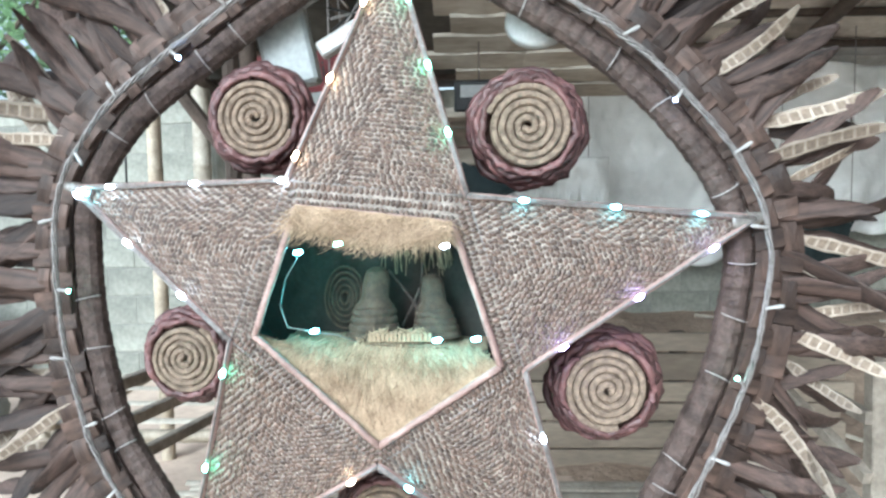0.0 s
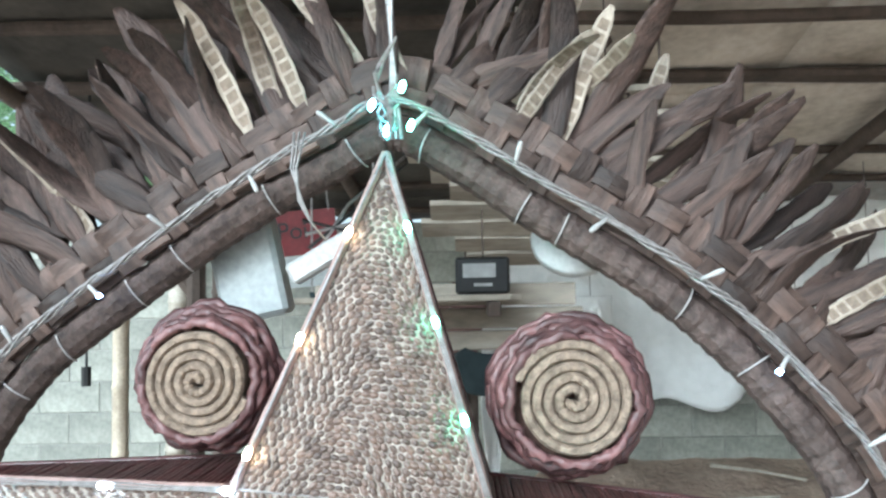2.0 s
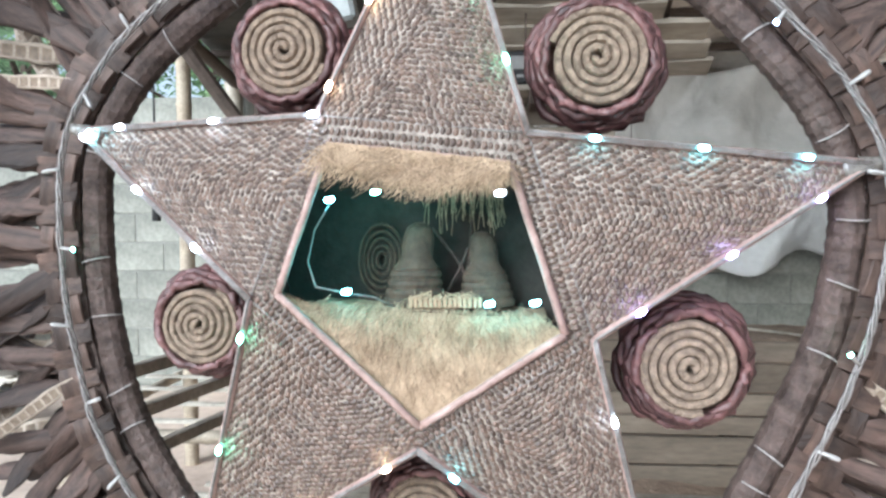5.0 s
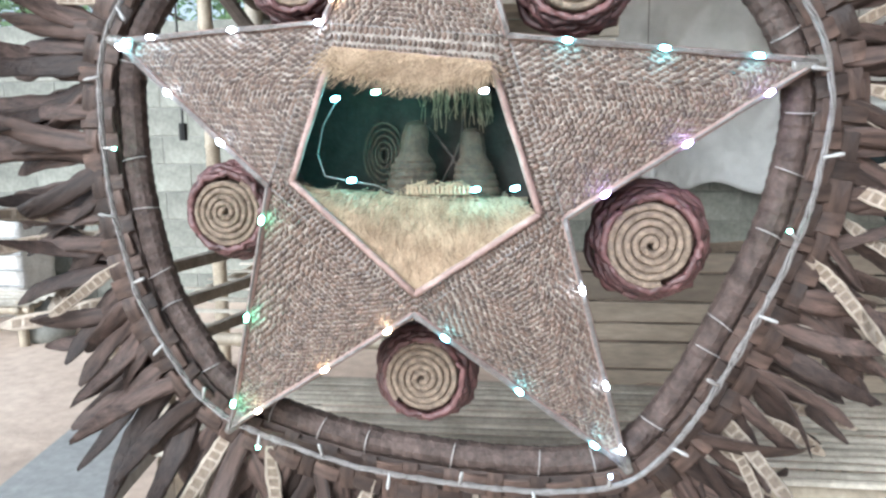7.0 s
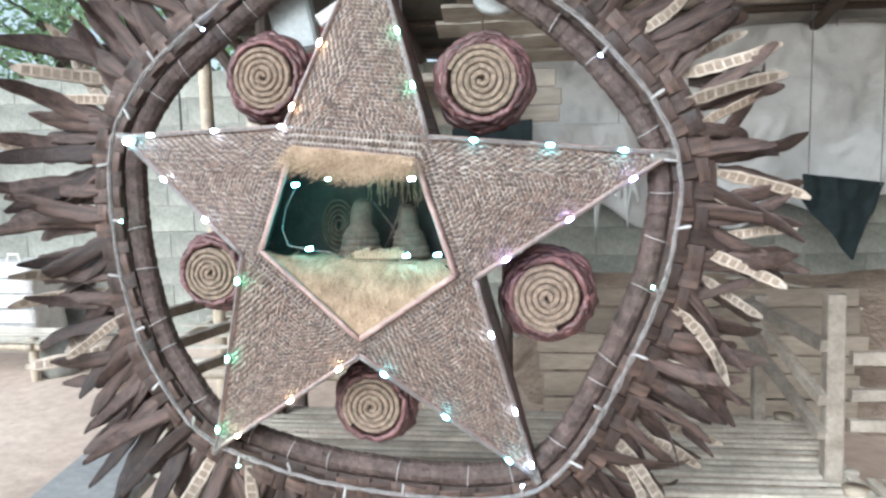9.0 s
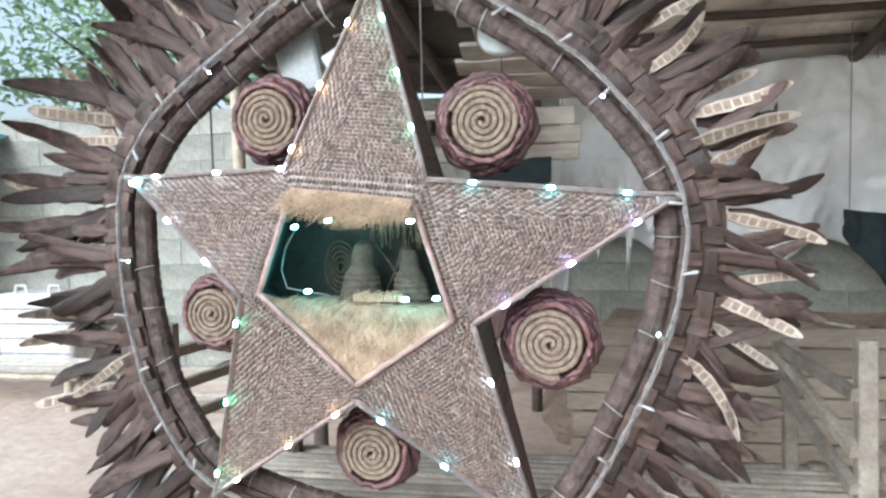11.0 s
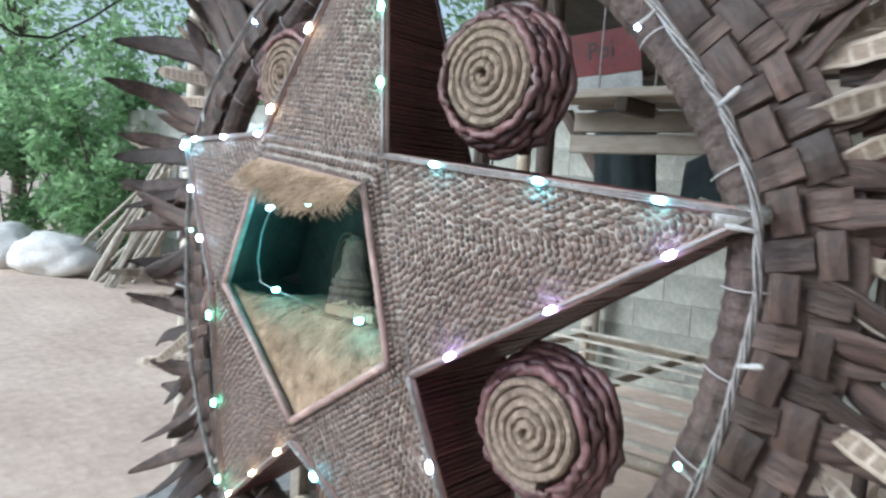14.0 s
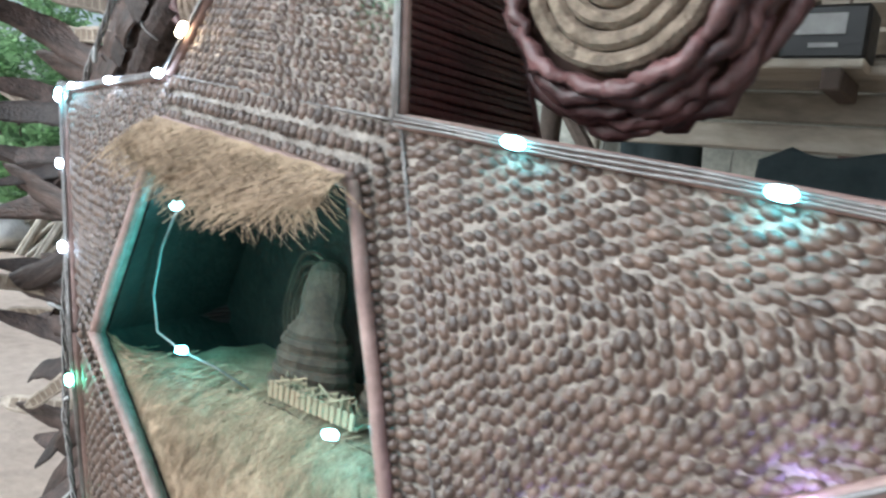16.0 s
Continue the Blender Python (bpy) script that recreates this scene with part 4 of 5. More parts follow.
def pod_bm(length, width, bend, twist, seed, pale=False):
    """Broad flat dried pod: parallel sides, blunt tip, swollen over its seeds, curled."""
    rnd = random.Random(seed)
    bm = bmesh.new()
    n = 44 if pale else 22
    rows = []
    cross = [-1, -0.62, 0, 0.62, 1]
    ph = rnd.uniform(0, 6)
    for i in range(n + 1):
        u = i / n
        blunt = 1 - max(0, (u - 0.74) / 0.26) ** 2.4 * 0.74
        w = width * min(1, 0.55 + 2.2 * u) * blunt * (1 + 0.05 * math.sin(u * 30 + ph) + 0.07 * math.sin(u * 11 + 2 * ph)) * 0.48
        tw = twist * u
        cx = length * (u - 0.1 * bend * bend * u ** 3)
        cz = length * 0.5 * bend * u ** 3
        side = 0.05 * length * math.sin(2.5 * u + ph)
        bulge = (0.0032 if not pale else -0.0022) * (0.7 + 0.3 * math.sin(u * 55))
        row = []
        for v in cross:
            z = bulge * (1 - v * v)
            row.append(bm.verts.new((cx, side + w * v * math.cos(tw) - z * math.sin(tw), cz + w * v * math.sin(tw) + z * math.cos(tw))))
        rows.append(row)
    under = []
    for row in rows:
        under.append([bm.verts.new(v.co + V(0, 0, -0.0020 - (0.0 if pale else 0.002) * (1 - abs(c)))) for v, c in zip(row, cross)])
    for k, ((r0, r1), (s0, s1)) in enumerate(zip(zip(rows, rows[1:]), zip(under, under[1:]))):
        for q in range(4):
            f = bm.faces.new((r0[q], r1[q], r1[q + 1], r0[q + 1]))
            # seed chambers between pale cross ribs
            if pale and q in (1, 2) and 3 < k < 41 and k % 4 != 0:
                f.material_index = 1
            bm.faces.new((s0[q + 1], s1[q + 1], s1[q], s0[q]))
        bm.faces.new((r0[0], s0[0], s1[0], r1[0]))
        bm.faces.new((r0[4], r1[4], s1[4], s0[4]))
    bm.faces.new(rows[-1] + under[-1][::-1])
    bm.normal_update()
    return bm


DARK_PODS = [mesh_of("pod", pod_bm(l, w, b, tw, 40 + i), POD, True) for i, (l, w, b, tw) in enumerate(
    ((0.25, 0.044, 0.3, 0.4), (0.22, 0.040, -0.5, -0.6), (0.27, 0.046, 0.8, 0.7), (0.20, 0.040, 0.3, -0.9), (0.26, 0.041, -0.4, 0.3), (0.23, 0.049, 1.1, 1.1), (0.24, 0.043, -0.8, 0.6)))]
PALE_PODS = [mesh_of("pale_pod", pod_bm(l, w, b, tw, 70 + i, True), POD_PALE, True) for i, (l, w, b, tw) in enumerate(
    ((0.25, 0.032, 0.2, 0.2), (0.22, 0.030, 0.5, -0.3), (0.27, 0.034, -0.4, 0.4), (0.20, 0.028, 1.6, 0.2), (0.24, 0.031, 0.1, -0.2)))]
for me in PALE_PODS:
    me.materials.append(POD_SEAT)

rnd = random.Random(5)
PODS = 320
for i in range(PODS):
    s = (i + rnd.uniform(-0.35, 0.35)) / PODS
    p, t, out = ring_frame(s)
    layer = i % 4
    pale = rnd.random() < (0.15 if p.x < 0 else 0.27)
    me = rnd.choice(PALE_PODS if pale else DARK_PODS)
    d = out + t * rnd.gauss(0, 0.30) + V(0, rnd.uniform(-0.16, 0.22), 0)
    # pods on the flanks hang a little with their weight
    d += V(0, 0, -0.10)
    d.normalize()
    face = V(rnd.uniform(-.5, .5), -1, rnd.uniform(-.5, .5)) * (1 if rnd.random() < 0.75 else -1)
    if pale:
        face = V(rnd.uniform(-.4, .4), -1, rnd.uniform(-.4, .4))
    yv = face.cross(d).normalized()
    zv = d.cross(yv)
    m = Matrix((d, yv, zv)).transposed().to_4x4()
    m.translation = p + out * (0.036 + 0.014 * layer) + V(0, 0.030 + 0.011 * layer - (0.004 if pale else 0), 0)
    k = rnd.uniform(0.64, 0.95) * (0.85 if p.x > 0 else 1.04)
    piece("pale_pod" if pale else "pod", me, lantern, m @ Matrix.Scale(k, 4))

# ---- star body ----
SEED_UNIT_V, SEED_UNIT_F = [], []


def seed_shape():
    """Flattened seed dome, long axis x, standing on z = 0."""
    v, f = [(0, 0, 1.0)], []
    for r, z in ((0.62, 0.78), (1.0, 0.05)):
        for k in range(7):
            a = 2 * math.pi * k / 7
            v.append((r * math.cos(a), r * math.sin(a), z))
    for k in range(7):
        f.append((0, 1 + k, 1 + (k + 1) % 7))
        f.append((1 + k, 8 + k, 8 + (k + 1) % 7, 1 + (k + 1) % 7))
    return np.array(v), f


SV, SF = seed_shape()
SEED_SIZE = (0.0056, 0.0036, 0.0025)


def seed_mesh_single():
    bm = bmesh.new()
    vs = [bm.verts.new(tuple(q * s for q, s in zip(v, SEED_SIZE))) for v in SV]
    for f in SF:
        bm.faces.new([vs[k] for k in f])
    return mesh_of("seed", bm, SEED_ONE, True)


seed_me = seed_mesh_single()


def arm_point(a, b, tip, u, v):
    """u 0..1 across the base, v 0..1 to the tip; the face swells slightly."""
    q = a.lerp(b, u).lerp(tip, v)
    swell = 0.012 * math.sin(math.pi * min(1, v * 1.15 + 0.1)) * 4 * u * (1 - u)
    return q + V(0, -swell, 0)


def make_arm(k, singles):
    a, b, tip = INNER[k - 1], INNER[k], TIPS[k]
    oa, ob = OPEN[k - 1], OPEN[k]
    # bed board
    bm = bmesh.new()
    n = 14
    g = [[bm.verts.new(arm_point(a, b, tip, i / n, j / n * 0.985)) for i in range(n + 1)] for j in range(n + 1)]
    for j in range(n):
        for i in range(n):
            bm.faces.new((g[j][i], g[j][i + 1], g[j + 1][i + 1], g[j + 1][i]))
    q = [bm.verts.new(p) for p in (oa, ob)]
    for i in range(n):
        if i == n // 2:
            bm.faces.new((q[0], q[1], g[0][i + 1], g[0][i]))
        elif i < n // 2:
            bm.faces.new((q[0], g[0][i + 1], g[0][i]))
        else:
            bm.faces.new((q[1], g[0][i + 1], g[0][i]))
    bmesh.ops.recalc_face_normals(bm, faces=bm.faces)
    arm = part("arm_panel", bm, GLUE, lantern, "triangular star arm covered with glued brown seeds")
    arm.modifiers.new("thickness", "SOLIDIFY").thickness = 0.003
    rnd = random.Random(100 + k)
    base_len = (b - a).length
    height = (tip - a.lerp(b, 0.5)).length
    place = []
    # main field: bands of seeds whose lean changes from patch to patch
    rows = int(height / 0.0071)
    for j in range(rows):
        v = (j + 0.5) / rows
        width = base_len * (1 - v)
        if width < 0.012:
            break
        cols = max(1, int(width / 0.0086))
        for i in range(cols):
            u = (i + 0.5 + 0.5 * (j % 2) - 0.25) / cols
            if not 0.02 < u < 0.98:
                continue
            patch = noise.noise(V(u * 2.6 + 3 * k, v * 3.2, 0.5))
            ang = 1.1 * math.tanh(6 * (0.5 - u)) + 1.1 * patch + rnd.gauss(0, 0.13)
            place.append((arm_point(a, b, tip, u + rnd.gauss(0, 0.0007 / width), v + rnd.gauss(0, 0.0009)), ang))
    # two ranks along the opening, seeds lying across
    bl = (ob - oa).length
    cols = int(bl / 0.0068)
    for r, f in ((0, 0.16), (1, 0.50), (2, 0.84)):
        for i in range(cols):
            u = (i + 0.5) / cols
            c = oa.lerp(ob, u).lerp(a.lerp(b, u), f)
            place.append((c + V(0, -0.0032, 0), math.pi / 2 + rnd.gauss(0, 0.13)))
    ex = (b - a).normalized()
    nrm = (tip - a).cross(b - a).normalized()
    if nrm.y > 0:
        nrm = -nrm
    ey = nrm.cross(ex)
    near = sorted(range(len(place)), key=lambda q: (place[q][0] - a.lerp(b, 0.35).lerp(tip, 0.12)).length)[:singles]
    near = set(near)
    verts, faces = [], []
    for q, (c, ang) in enumerate(place):
        ca, sa = math.cos(ang), math.sin(ang)
        k1 = rnd.uniform(0.78, 1.14)
        x = (ex * ca + ey * sa)
        y = nrm.cross(x)
        z = (nrm + x * (0.22 + rnd.gauss(0, 0.12)) + y * rnd.gauss(0, 0.12)).normalized()
        if q in near:
            m = Matrix((x, y, z)).transposed().to_4x4() @ Matrix.Scale(k1, 4)
            m.translation = c
            piece("seed", seed_me, arm, m)
            continue
        base = len(verts)
        sx, sy, sz = (s * k1 for s in SEED_SIZE)
        for p in SV:
            verts.append(c + x * (p[0] * sx) + y * (p[1] * sy) + z * (p[2] * sz))
        faces += [tuple(base + w for w in f) for f in SF]
    o = raw("seed_field", verts, faces, SEED, arm, True)
    tagged(o, kind="stuff")
    return arm


for k in range(5):
    make_arm(k, 300 if k == 1 else 0)


def rod(name, a, b, r, parent, mat=ROD, sag=0.0, label=""):
    bm = bmesh.new()
    n = 10
    pts = [a.lerp(b, i / n) + V(0, 0, -sag * math.sin(math.pi * i / n)) + V(noise.noise(a * 9 + V(i, 0, 0)), 0, noise.noise(b * 9 + V(0, i, 0))) * 0.0012 for i in range(n + 1)]
    tube(bm, pts, r, 7, rough=0.1)
    return part(name, bm, mat, parent, label, smooth=True)


EDGES = []
for k in range(5):
    EDGES.append((INNER[k - 1], TIPS[k], BACK_IN[k - 1], BACK_TIP[k]))
    EDGES.append((INNER[k], TIPS[k], BACK_IN[k], BACK_TIP[k]))
for a, tip, ba, btip in EDGES:
    rod("edge_rod", a + V(0, -0.003, 0), tip + V(0, -0.003, 0), 0.0048, lantern)
    rod("back_rod", ba, btip, 0.0042, lantern, REED)
    # side wall of reeds from the front edge to the back edge
    d = (tip - a).normalized()
    n = int((tip - a).length / 0.0062)
    verts, faces = [], []
    side = d.cross((ba - a).normalized()).normalized()
    rnd = random.Random(int(1000 * abs(a.x + tip.z)))
    for i in range(n):
        u0 = (i + 0.5) / n
        f0, b0 = a.lerp(tip, u0), ba.lerp(btip, u0 + rnd.gauss(0, 0.002))
        r = 0.0034 * rnd.uniform(0.85, 1.1)
        base = len(verts)
        for c in (f0, f0.lerp(b0, 0.5) + side * rnd.gauss(0, 0.0006), b0):
            for q in range(6):
                w = 2 * math.pi * q / 6
                verts.append(c + d * math.cos(w) * r + side * math.sin(w) * r * 0.6)
        for s in range(2):
            for q in range(6):
                faces.append((base + 6 * s + q, base + 6 * s + (q + 1) % 6, base + 6 * s + 6 + (q + 1) % 6, base + 6 * s + 6 + q))
    tagged(raw("reed_side", verts, faces, REED, lantern, True), "dark red-brown reed side wall of the star", kind="stuff")
for k in range(5):
    rod("thread", INNER[k - 1] + V(0, -0.003, 0), INNER[k] + V(0, -0.003, 0), 0.0012, lantern, WIRE)
    rod("opening_rod", OPEN[k - 1] + V(0, -0.006, 0), OPEN[k] + V(0, -0.006, 0), 0.0052, lantern)

# back of the star, and the niche behind the opening, in one near-black colour
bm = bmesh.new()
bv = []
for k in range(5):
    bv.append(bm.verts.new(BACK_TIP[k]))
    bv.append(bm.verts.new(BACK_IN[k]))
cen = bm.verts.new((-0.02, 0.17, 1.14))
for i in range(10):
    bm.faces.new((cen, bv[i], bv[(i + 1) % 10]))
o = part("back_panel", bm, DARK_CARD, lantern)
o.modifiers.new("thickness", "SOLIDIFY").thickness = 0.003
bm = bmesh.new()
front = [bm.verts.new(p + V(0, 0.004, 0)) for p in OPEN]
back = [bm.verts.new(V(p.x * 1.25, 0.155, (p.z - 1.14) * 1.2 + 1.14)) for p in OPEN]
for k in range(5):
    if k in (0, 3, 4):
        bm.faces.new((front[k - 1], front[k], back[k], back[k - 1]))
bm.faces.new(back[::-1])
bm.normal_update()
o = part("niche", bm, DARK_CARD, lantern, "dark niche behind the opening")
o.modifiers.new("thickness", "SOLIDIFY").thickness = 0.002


# fibre: a sloping floor in the niche and a fringe above
def fibre_sheet(name, corner, nu, nv, lift, label):
    bm = bmesh.new()
    g = [[bm.verts.new(corner(i / nu, j / nv) + V(0, 0, lift * noise.noise(V(i * 0.5, j * 0.5, 2)))) for i in range(nu + 1)] for j in range(nv + 1)]
    for j in range(nv):
        for i in range(nu):
            bm.faces.new((g[j][i], g[j][i + 1], g[j + 1][i + 1], g[j + 1][i]))
    bmesh.ops.remove_doubles(bm, verts=bm.verts, dist=1e-5)
    return part(name, bm, FIBRE, lantern, label, smooth=True)


def floor_at(u, v):
    """Pentagon floor: from the lower edges of the opening, rising inward to a ledge."""
    low = OPEN[3].lerp(OPEN[2], u * 2) if u < 0.5 else OPEN[2].lerp(OPEN[1], u * 2 - 1)
    ledge = V(-0.165 + 0.29 * u, 0.055, 1.088 - 0.012 * u)
    q = (low + V(0, 0.004, 0.002)).lerp(ledge, v)
    return q + V(0, -0.012 * math.sin(math.pi * v), 0.012 * math.sin(math.pi * v) * math.sin(math.pi * u))


fibre_sheet("fibre_floor", floor_at, 26, 12, 0.004, "tan plant fibre matting sloping into the niche")


def ledge_at(u, v):
    return V(-0.175 + 0.31 * u, 0.054 + 0.1 * v, 1.089 - 0.012 * u)


fibre_sheet("fibre_ledge", ledge_at, 14, 6, 0.006, "")


def fringe_at(u, v):
    top = OPEN[4].lerp(OPEN[0], u)
    drop = 0.026 + 0.019 * math.sin(math.pi * u) - 0.006 * u
    return top + V(0, -0.012 - 0.030 * math.sin(1.4 * v) * (1 - 0.35 * u), 0.004 - drop * v)


fibre_sheet("fibre_fringe", fringe_at, 20, 8, 0.003, "tan fibre fringe over the opening")

# loose hairs of fibre
rnd = random.Random(77)
verts, faces = [], []


def hair(p0, p1, p2, w):
    for a, b in ((p0, p1), (p1, p2)):
        k = len(verts)
        s = (b - a).cross(V(0.2, 1, 0.1)).normalized() * w
        verts.extend([a - s, a + s, b + s * 0.7, b - s * 0.7])
        faces.append((k, k + 1, k + 2, k + 3))


for _ in range(1500):
    u = rnd.random()
    v = rnd.uniform(0.0, 0.95)
    a = fringe_at(u, v) + V(0, -0.002, 0)
    dx = rnd.gauss(-0.004, 0.010)
    l = rnd.uniform(0.010, 0.024)
    b = a + V(dx, -0.003 - 0.006 * rnd.random(), -l * 0.55)
    c = b + V(dx * 0.8, rnd.gauss(0.002, 0.004), -l * 0.5)
    hair(a, b, c, rnd.uniform(0.0002, 0.00045))
for _ in range(2200):
    u, v = rnd.random(), rnd.random()
    a = floor_at(u, v) + V(0, -0.002, 0.001)
    d = (floor_at(u, min(1, v + 0.1)) - floor_at(u, max(0, v - 0.1))).normalized()
    d = (d + V(rnd.gauss(0, 0.5), rnd.gauss(0, 0.1), rnd.gauss(0, 0.2))).normalized()
    l = rnd.uniform(0.012, 0.035)
    b = a + d * l * 0.5 + V(0, -0.0025 * rnd.random(), 0.0015 * rnd.random())
    hair(a, b, b + d * l * 0.5 + V(0, 0.001, -0.001), rnd.uniform(0.0002, 0.0005))
o = raw("fibre_hair", verts, faces, FIBRE, lantern)
tagged(o, kind="stuff")


# ---- coiled rosettes ----
def make_rosette(at, r, turn, seed):
    rnd = random.Random(seed)
    e = new("rosette")
    e.parent = lantern
    e.matrix_basis = pose(at.x, at.y, at.z, 0, turn, 0)
    tagged(e, "coiled tan strip disc with a crinkled maroon husk rim")
    # backing
    bm = bmesh.new()
    bmesh.ops.create_cone(bm, cap_ends=True, segments=32, radius1=r * 0.9, radius2=r * 0.82, depth=0.045, matrix=pose(0, 0.012, 0, 90, 0, 0))
    part("backing", bm, COIL_GAP, e)
    # spiral strip standing on edge, thick and wavy
    bm = bmesh.new()
    turns, n = 5.0, 320
    core = r * 0.70
    rows = []
    for i in range(n + 1):
        s = i / n
        a = 2 * math.pi * turns * s
        rad = core * (0.05 + 0.95 * s) + 0.0010 * noise.noise(V(a * 2.0, seed, 0))
        h = 0.036 + 0.006 * (1 - s) + 0.002 * noise.noise(V(a * 3, seed, 4))
        w = core / turns * 0.435
        rows.append([bm.verts.new(((rad + dw) * math.cos(a), -dy, (rad + dw) * math.sin(a))) for dw, dy in ((-w, 0.0), (-w, h - 0.004), (-w * 0.5, h), (w * 0.5, h), (w, h - 0.004), (w, 0.0))])
    for r0, r1 in zip(rows, rows[1:]):
        for q in range(5):
            bm.faces.new((r0[q], r0[q + 1], r1[q + 1], r1[q]))
    bm.faces.new(rows[0][::-1])
    bm.faces.new(rows[-1])
    part("coil", bm, COIL, e, "tan spiral coil", smooth=False)
    # rim of crinkled husk strips
    bm = bmesh.new()
    for lay in range(5):
        rr = r * (0.75 + 0.055 * lay)
        y = -0.030 + 0.010 * lay
        for k in range(9):
            a0 = 2 * math.pi * (k + 0.5 * (lay % 2)) / 9 + rnd.uniform(-0.15, 0.15)
            span = rnd.uniform(0.75, 1.05)
            pts = []
            for q in range(9):
                a = a0 + span * q / 8
                rad = rr + r * 0.045 * math.sin(math.pi * q / 8) * rnd.uniform(0.4, 1.4) + rnd.gauss(0, 0.0012)
                pts.append((rad * math.cos(a), y + rnd.gauss(0, 0.0018), rad * math.sin(a)))
            tube(bm, pts, lambda s: 0.0030 + 0.0035 * math.sin(math.pi * min(1, max(0, s))), 6, rough=0.5)
    part("husk_rim", bm, HUSK, e, "crinkled maroon husk rim", smooth=True)
    return e


for i, (x, y, z, r) in enumerate(((-0.215, 0.125, 1.430, 0.083), (0.199, 0.105, 1.406, 0.088), (0.312, 0.082, 1.017, 0.086), (-0.030, 0.135, 0.790, 0.082), (-0.335, 0.110, 1.060, 0.076))):
    make_rosette(V(x, y, z), r, (20, 200, 75, 140, 300)[i], 300 + i)

# cord that holds the lantern up
bm = bmesh.new()
for k in range(3):
    tube(bm, [(0.004 + 0.006 * k, 0.105, 1.70), (0.0 + 0.008 * math.sin(2 + k), 0.11, 1.95), (0.01 - 0.006 * k, 0.115, 2.3), (0.0, 0.12, roof_z(0.12) - 0.02)], 0.0025, 6)
part("hanging_cord", bm, WIRE, lantern, "pale cord tied to the roof")

# ---- string lights ----
lights = thing("string_lights", "clear-wired string lights wound round the star lantern, some bulbs lit", "string lights", (0, 0, 0))
n = 460
for q in range(4):
    bm = bmesh.new()
    pts = []
    for i in range(n):
        s = i / n
        p, t, out = ring_frame(s)
        a = 2 * math.pi * (s * 34 + q / 4) + 2.5 * noise.noise(p * 8)
        r = 0.0030 * (1 + 0.9 * noise.noise(p * 11 + V(q, 0, 0)))
        pts.append(p + out * (0.001 + r * math.cos(a)) + V(0, -0.014 + r * math.sin(a), 0))
    tube(bm, pts, 0.0016, 5, closed=True)
    part("ring_wire", bm, WIRE, lights, smooth=True)
for a, tip, ba, btip in EDGES:
    bm = bmesh.new()
    for q in range(3):
        pts = [a.lerp(tip, i / 12) + V(0.0016 * (q - 1), -0.0088 - 0.0005 * (q % 2), 0.0022 * (q - 1) + 0.0008 * math.sin(i * 1.3 + q)) for i in range(13)]
        tube(bm, pts, 0.0011, 5)
    part("edge_wire", bm, WIRE, lights, smooth=True)
for q in range(9):
    bm = bmesh.new()
    a0 = rnd.uniform(0, 6.28)
    pts = [V(0.004 + 0.02 * math.sin(a0 + i * 1.1) * (0.3 + 0.1 * i), 0.055 + 0.012 * math.cos(a0 * 2 + i), 1.69 + 0.022 * i * (0.6 + 0.4 * math.sin(a0))) for i in range(6)]
    tube(bm, pts, 0.0015, 5)
    part("loose_wire", bm, WIRE, lights)


for k in range(3):
    bm = bmesh.new()
    tube(bm, [(-0.085 - 0.006 * k, 0.058, 1.70), (-0.094 - 0.003 * k, 0.055, 1.66), (-0.092 + 0.002 * k, 0.055, 1.625), (-0.078, 0.056, 1.60), (-0.064, 0.062, 1.582)], 0.0014, 5)
    part("loose_wire", bm, WIRE, lights, smooth=True)
# pale ties round the hoop
bm = bmesh.new()
tube(bm, [(0.0262 * math.cos(a), 0.0262 * math.sin(a), 0) for a in [math.pi * (1.18 + 0.6 * q / 10) for q in range(11)]], 0.0010, 5)
tie_me = mesh_of("tie", bm, TIE, True)
tr = random.Random(17)
for i in range(30):
    p, t, out = ring_frame((i + tr.uniform(0.1, 0.9)) / 30)
    m = Matrix((out, V(0, 1, 0), t)).transposed().to_4x4()
    m.translation = p - out * 0.024 + V(0, 0.045, 0)
    piece("tie", tie_me, lights, m @ pose(0, 0, 0, tr.uniform(-12, 12), tr.uniform(-12, 12), tr.uniform(-25, 10)))


def bulb_bm(lit):
    """Mini bulb: socket sleeve and rounded lens along +z."""
    bm = bmesh.new()
    prof = [(0.0022, 0.0), (0.0024, 0.012), (0.0024, 0.0125), (0.0029, 0.0135), (0.0031, 0.020), (0.0026, 0.0245), (0.0013, 0.0262)]
    rings = [[bm.verts.new((r * math.cos(k * math.pi / 4), r * math.sin(k * math.pi / 4), z)) for k in range(8)] for r, z in prof]
    for r0, r1 in zip(rings, rings[1:]):
        for k in range(8):
            bm.faces.new((r0[k], r0[(k + 1) % 8], r1[(k + 1) % 8], r1[k]))
    bm.faces.new(rings[0][::-1])
    bm.faces.new(rings[-1])
    return bm


def capsule_bm(l, r):
    bm = bmesh.new()
    prof = [(0.35, 0.0), (0.8, 0.12), (1.0, 0.3), (1.0, 0.7), (0.8, 0.88), (0.35, 1.0)]
    rings = [[bm.verts.new((q * r * math.cos(k * math.pi / 4), q * r * math.sin(k * math.pi / 4), (z - 0.5) * l)) for k in range(8)] for q, z in prof]
    for r0, r1 in zip(rings, rings[1:]):
        for k in range(8):
            bm.faces.new((r0[k], r0[(k + 1) % 8], r1[(k + 1) % 8], r1[k]))
    bm.faces.new(rings[0][::-1])
    bm.faces.new(rings[-1])
    return bm


